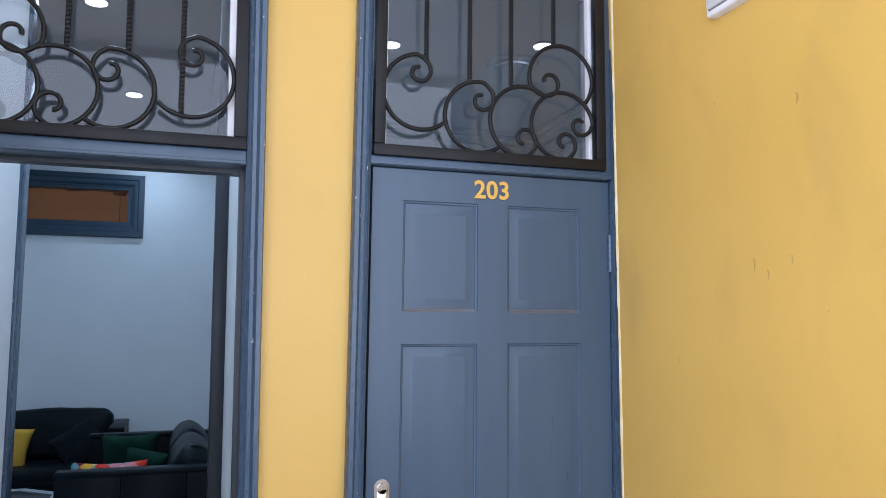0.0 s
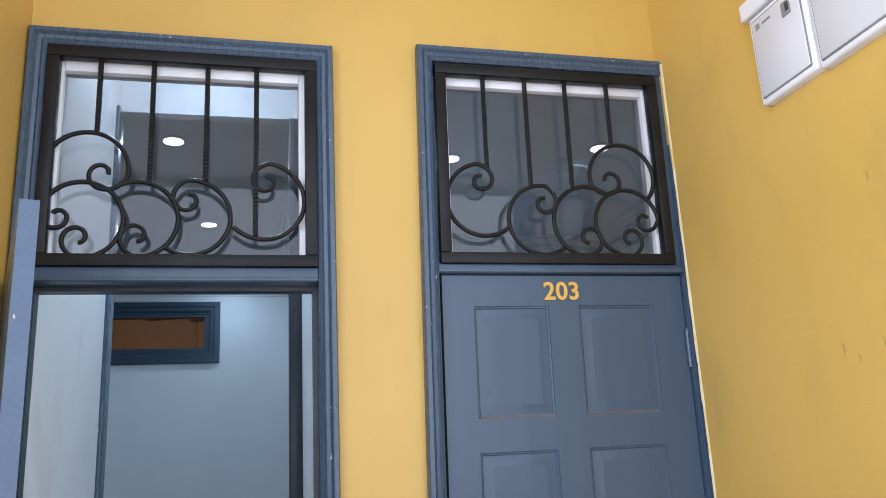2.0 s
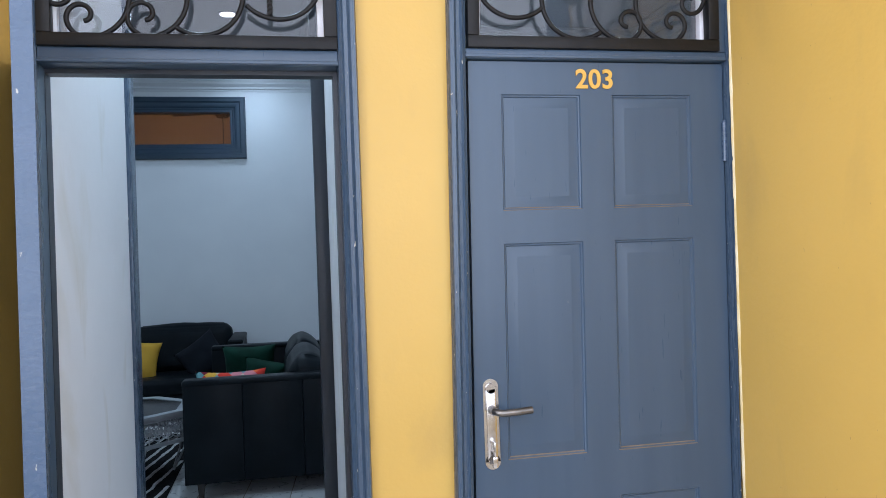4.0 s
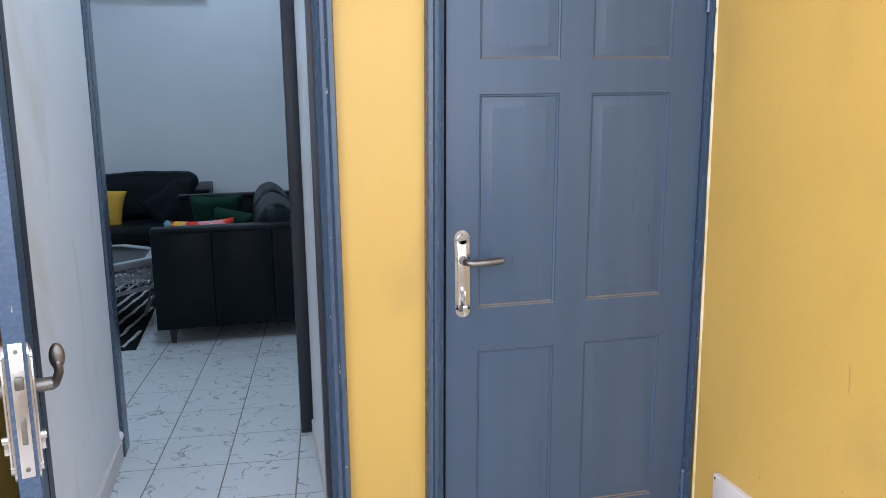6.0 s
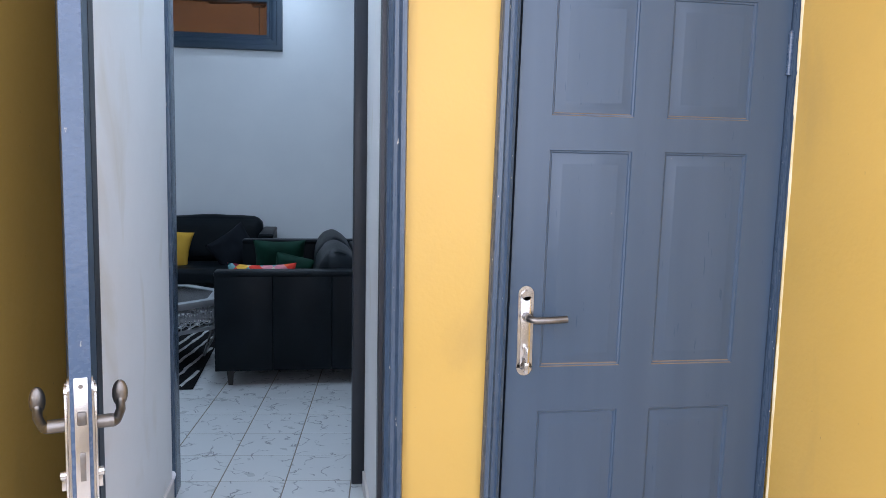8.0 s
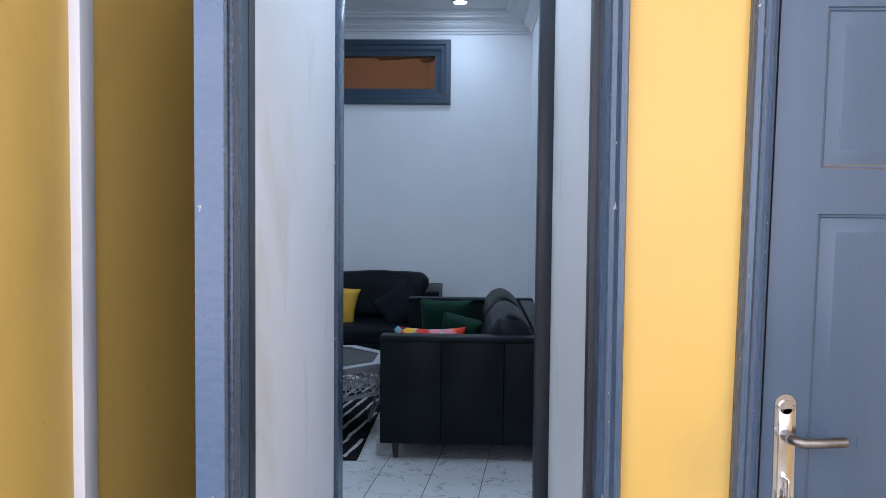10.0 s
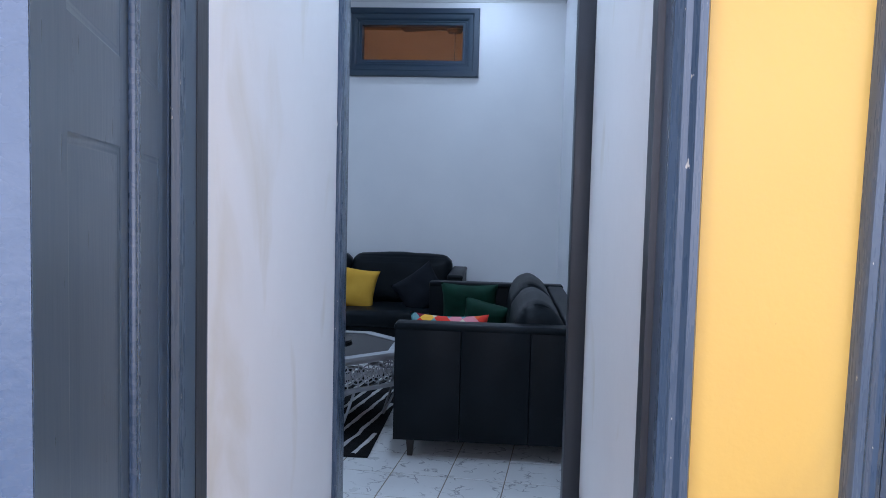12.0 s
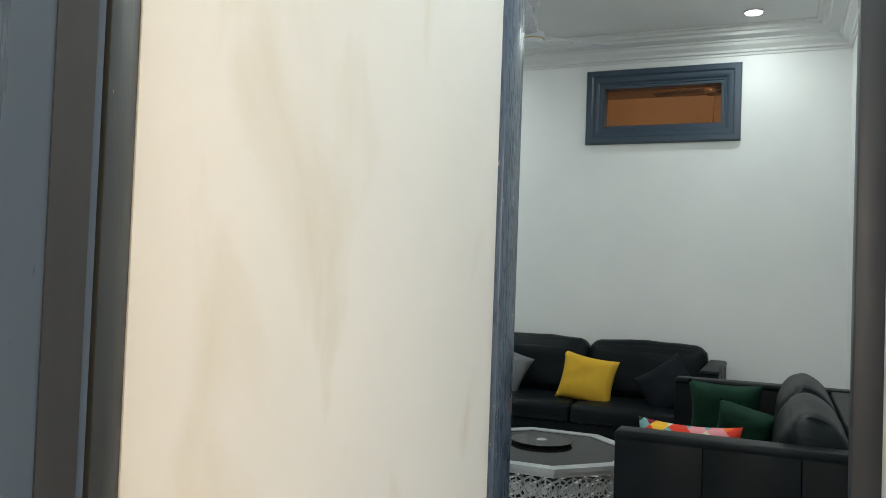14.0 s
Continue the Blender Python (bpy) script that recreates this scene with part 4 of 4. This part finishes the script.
def torus(bm, m, r, t, n=14, k=5):
    rings = [[bm.verts.new(m @ Vector(((r + t * math.cos(2 * math.pi * j / k)) * math.cos(2 * math.pi * i / n), t * math.sin(2 * math.pi * j / k), (r + t * math.cos(2 * math.pi * j / k)) * math.sin(2 * math.pi * i / n)))) for j in range(k)] for i in range(n)]
    for i in range(n):
        for j in range(k):
            bm.faces.new((rings[i][j], rings[(i + 1) % n][j], rings[(i + 1) % n][(j + 1) % k], rings[i][(j + 1) % k]))


side = 2 * (TR - 0.035) * math.sin(radians(22.5))
apo = (TR - 0.035) * math.cos(radians(22.5))
bm = bmesh.new()  # one rosette: a petalled hub, its ring, and the wide ring that laces into its neighbours
torus(bm, Matrix(), 0.033, 0.0048, 18)
torus(bm, Matrix(), 0.056, 0.0045, 24)
cyl(bm, 0.015, pose(0, 0, 0, 90), 0.018, n=14)
for k in range(10):
    a = radians(36 * k + 18)
    cyl(bm, 0.0034, pose(0.024 * math.cos(a), 0, 0.024 * math.sin(a), 0, 90 - math.degrees(a), 0), 0.022, n=6)
for q in (-1, 1):
    cyl(bm, 0.0045, pose(0, 0, q * 0.066), 0.062, n=6)
rosette = bpy.data.meshes.new("rosette")
bm.to_mesh(rosette)
bm.free()
rosette.materials.append(SILVER)
for k in range(8):
    a = radians(45 * k)
    for j in range(5):
        off = (j - 2) * side / 5
        ob = new("rosette", rosette)
        ob.parent = TBL
        ob.matrix_local = pose(apo * math.cos(a) - off * math.sin(a), apo * math.sin(a) + off * math.cos(a), 0.371, 0, 0, 45 * k + 90)
for k in range(0, 8, 2):
    a = radians(22.5 + 45 * k)
    foot = ((TR - 0.15) * math.cos(a), (TR - 0.15) * math.sin(a), 0.004)
    pts = []
    for s in (-1, 1):
        b = a + s * 0.17
        arm = [((TR - 0.06) * math.cos(b), (TR - 0.06) * math.sin(b), 0.272), ((TR - 0.085) * math.cos(a + s * 0.10), (TR - 0.085) * math.sin(a + s * 0.10), 0.15), (foot[0] - s * 0.010 * math.sin(a), foot[1] + s * 0.010 * math.cos(a), 0.006)]
        pts += arm if s < 0 else arm[::-1]
    tube("hairpin_leg", pts, 0.008, SILVER, TBL)
bm = bmesh.new()
for k in range(0, 8, 2):
    a, b = radians(22.5 + 45 * k), radians(22.5 + 45 * (k + 2))
    p, q = Vector((0.50 * math.cos(a), 0.50 * math.sin(a), 0.262)), Vector((0.50 * math.cos(b), 0.50 * math.sin(b), 0.262))
    d = q - p
    cyl(bm, 0.007, Matrix.Translation((p + q) / 2) @ d.to_track_quat("Z", "Y").to_matrix().to_4x4(), d.length, n=8)
part("under_frame", bm, SILVER, TBL)
e = thing("tray", "round black tray on the coffee table", "tray", pose(-1.72, 3.86, 0.012 + TH - 0.005))
bm = bmesh.new()
cyl(bm, 0.16, pose(0, 0, 0.009), 0.018, 0.17, 40)
part("tray_body", bm, TRAY, e)
bm = bmesh.new()
cyl(bm, 0.03, pose(0, 0, 0.021), 0.006, 0.02, 20)
part("tray_boss", bm, SILVER, e)

# striped rug
RX0, RX1, RY0, RY1 = -3.2, -1.300, 3.04, 5.2
bm = bmesh.new()
box(bm, RX0, RX1, RY0, RY1, 0.0, 0.012, 0.004)
rug = tagged(finish("rug", bm, RUGBLACK), "black rug with uneven white diagonal stripes under the table", "rug")
rnd = random.Random(4)
SL = 0.16  # run along x for one metre along y
for k in range(-4, 20):
    c = RX0 + 0.1 * k + rnd.uniform(-0.015, 0.015)
    ys = [RY0 + 0.03 + (RY1 - RY0 - 0.06) * i / 60 for i in range(61)]
    bm, last = bmesh.new(), None
    for y in ys:
        x = c + SL * (y - RY0) + 0.012 * noise.noise(Vector((k * 3.3, y * 6, 0))) + 0.006 * noise.noise(Vector((k * 3.3, y * 22, 5)))
        hw = 0.013 + 0.006 * noise.noise(Vector((k * 5.1, y * 9, 2)))
        if not RX0 + 0.03 < x < RX1 - 0.02:
            last = None
            continue
        cur = [bm.verts.new((x - hw, y, 0.0125)), bm.verts.new((x - hw * 0.6, y, 0.0175)), bm.verts.new((x + hw * 0.6, y, 0.0175)), bm.verts.new((x + hw, y, 0.0125))]
        if last:
            for q in range(3):
                bm.faces.new((last[q], last[q + 1], cur[q + 1], cur[q]))
        last = cur
    if bm.faces:
        ob = finish("stripe", bm, RUGWHITE, 60)
        ob.parent = rug
    else:
        bm.free()

# skirting in the passage
for x0, x1, nm in ((-1.162, -1.138, "baseboard_1"), (-0.324, -0.312, "baseboard_2")):
    structure(nm, [(x0, x1, 0.285, 1.343, 0.0, 0.085)], SKIRT, "cream tile skirting along the passage", "skirting")

# ---- floor tiles ----
fl = structure("floor_room", [(-4.7, 0.2, 0.2, 6.86, -0.2, -0.0016)], GROUT, "white marbled ceramic tile floor with brown joints", "floor")
SX, SY, G = 0.300, 0.325, 0.006
TURN = radians(-5.5)


def tile_mesh(w, d):
    bm = bmesh.new()
    box(bm, -w / 2, w / 2, -d / 2, d / 2, -0.008, 0.0)
    top = [e for e in bm.edges if all(abs(v.co.z) < 1e-6 for v in e.verts)]
    bmesh.ops.bevel(bm, geom=top, offset=0.0012, segments=1, affect="EDGES")
    me = bpy.data.meshes.new("floor_tile")
    bm.to_mesh(me)
    bm.free()
    me.materials.append(TILE)
    return me


full = tile_mesh(SX - G, SY - G)
for i in range(-14, 5):
    for j in range(-9, 15):
        u, v = SX * (i + 0.5), SY * (j + 0.5)
        cx, cy = -0.872 + u * math.cos(TURN) - v * math.sin(TURN), 2.482 + u * math.sin(TURN) + v * math.cos(TURN)
        if not (-4.55 < cx < 0.10 and 0.20 < cy < 6.72) or (cy < 1.45 and not -1.4 < cx < -0.1):
            continue
        ob = new("floor_tile", full)
        ob.parent = fl
        ob.matrix_local = pose(cx, cy, 0.0, 0, 0, math.degrees(TURN))
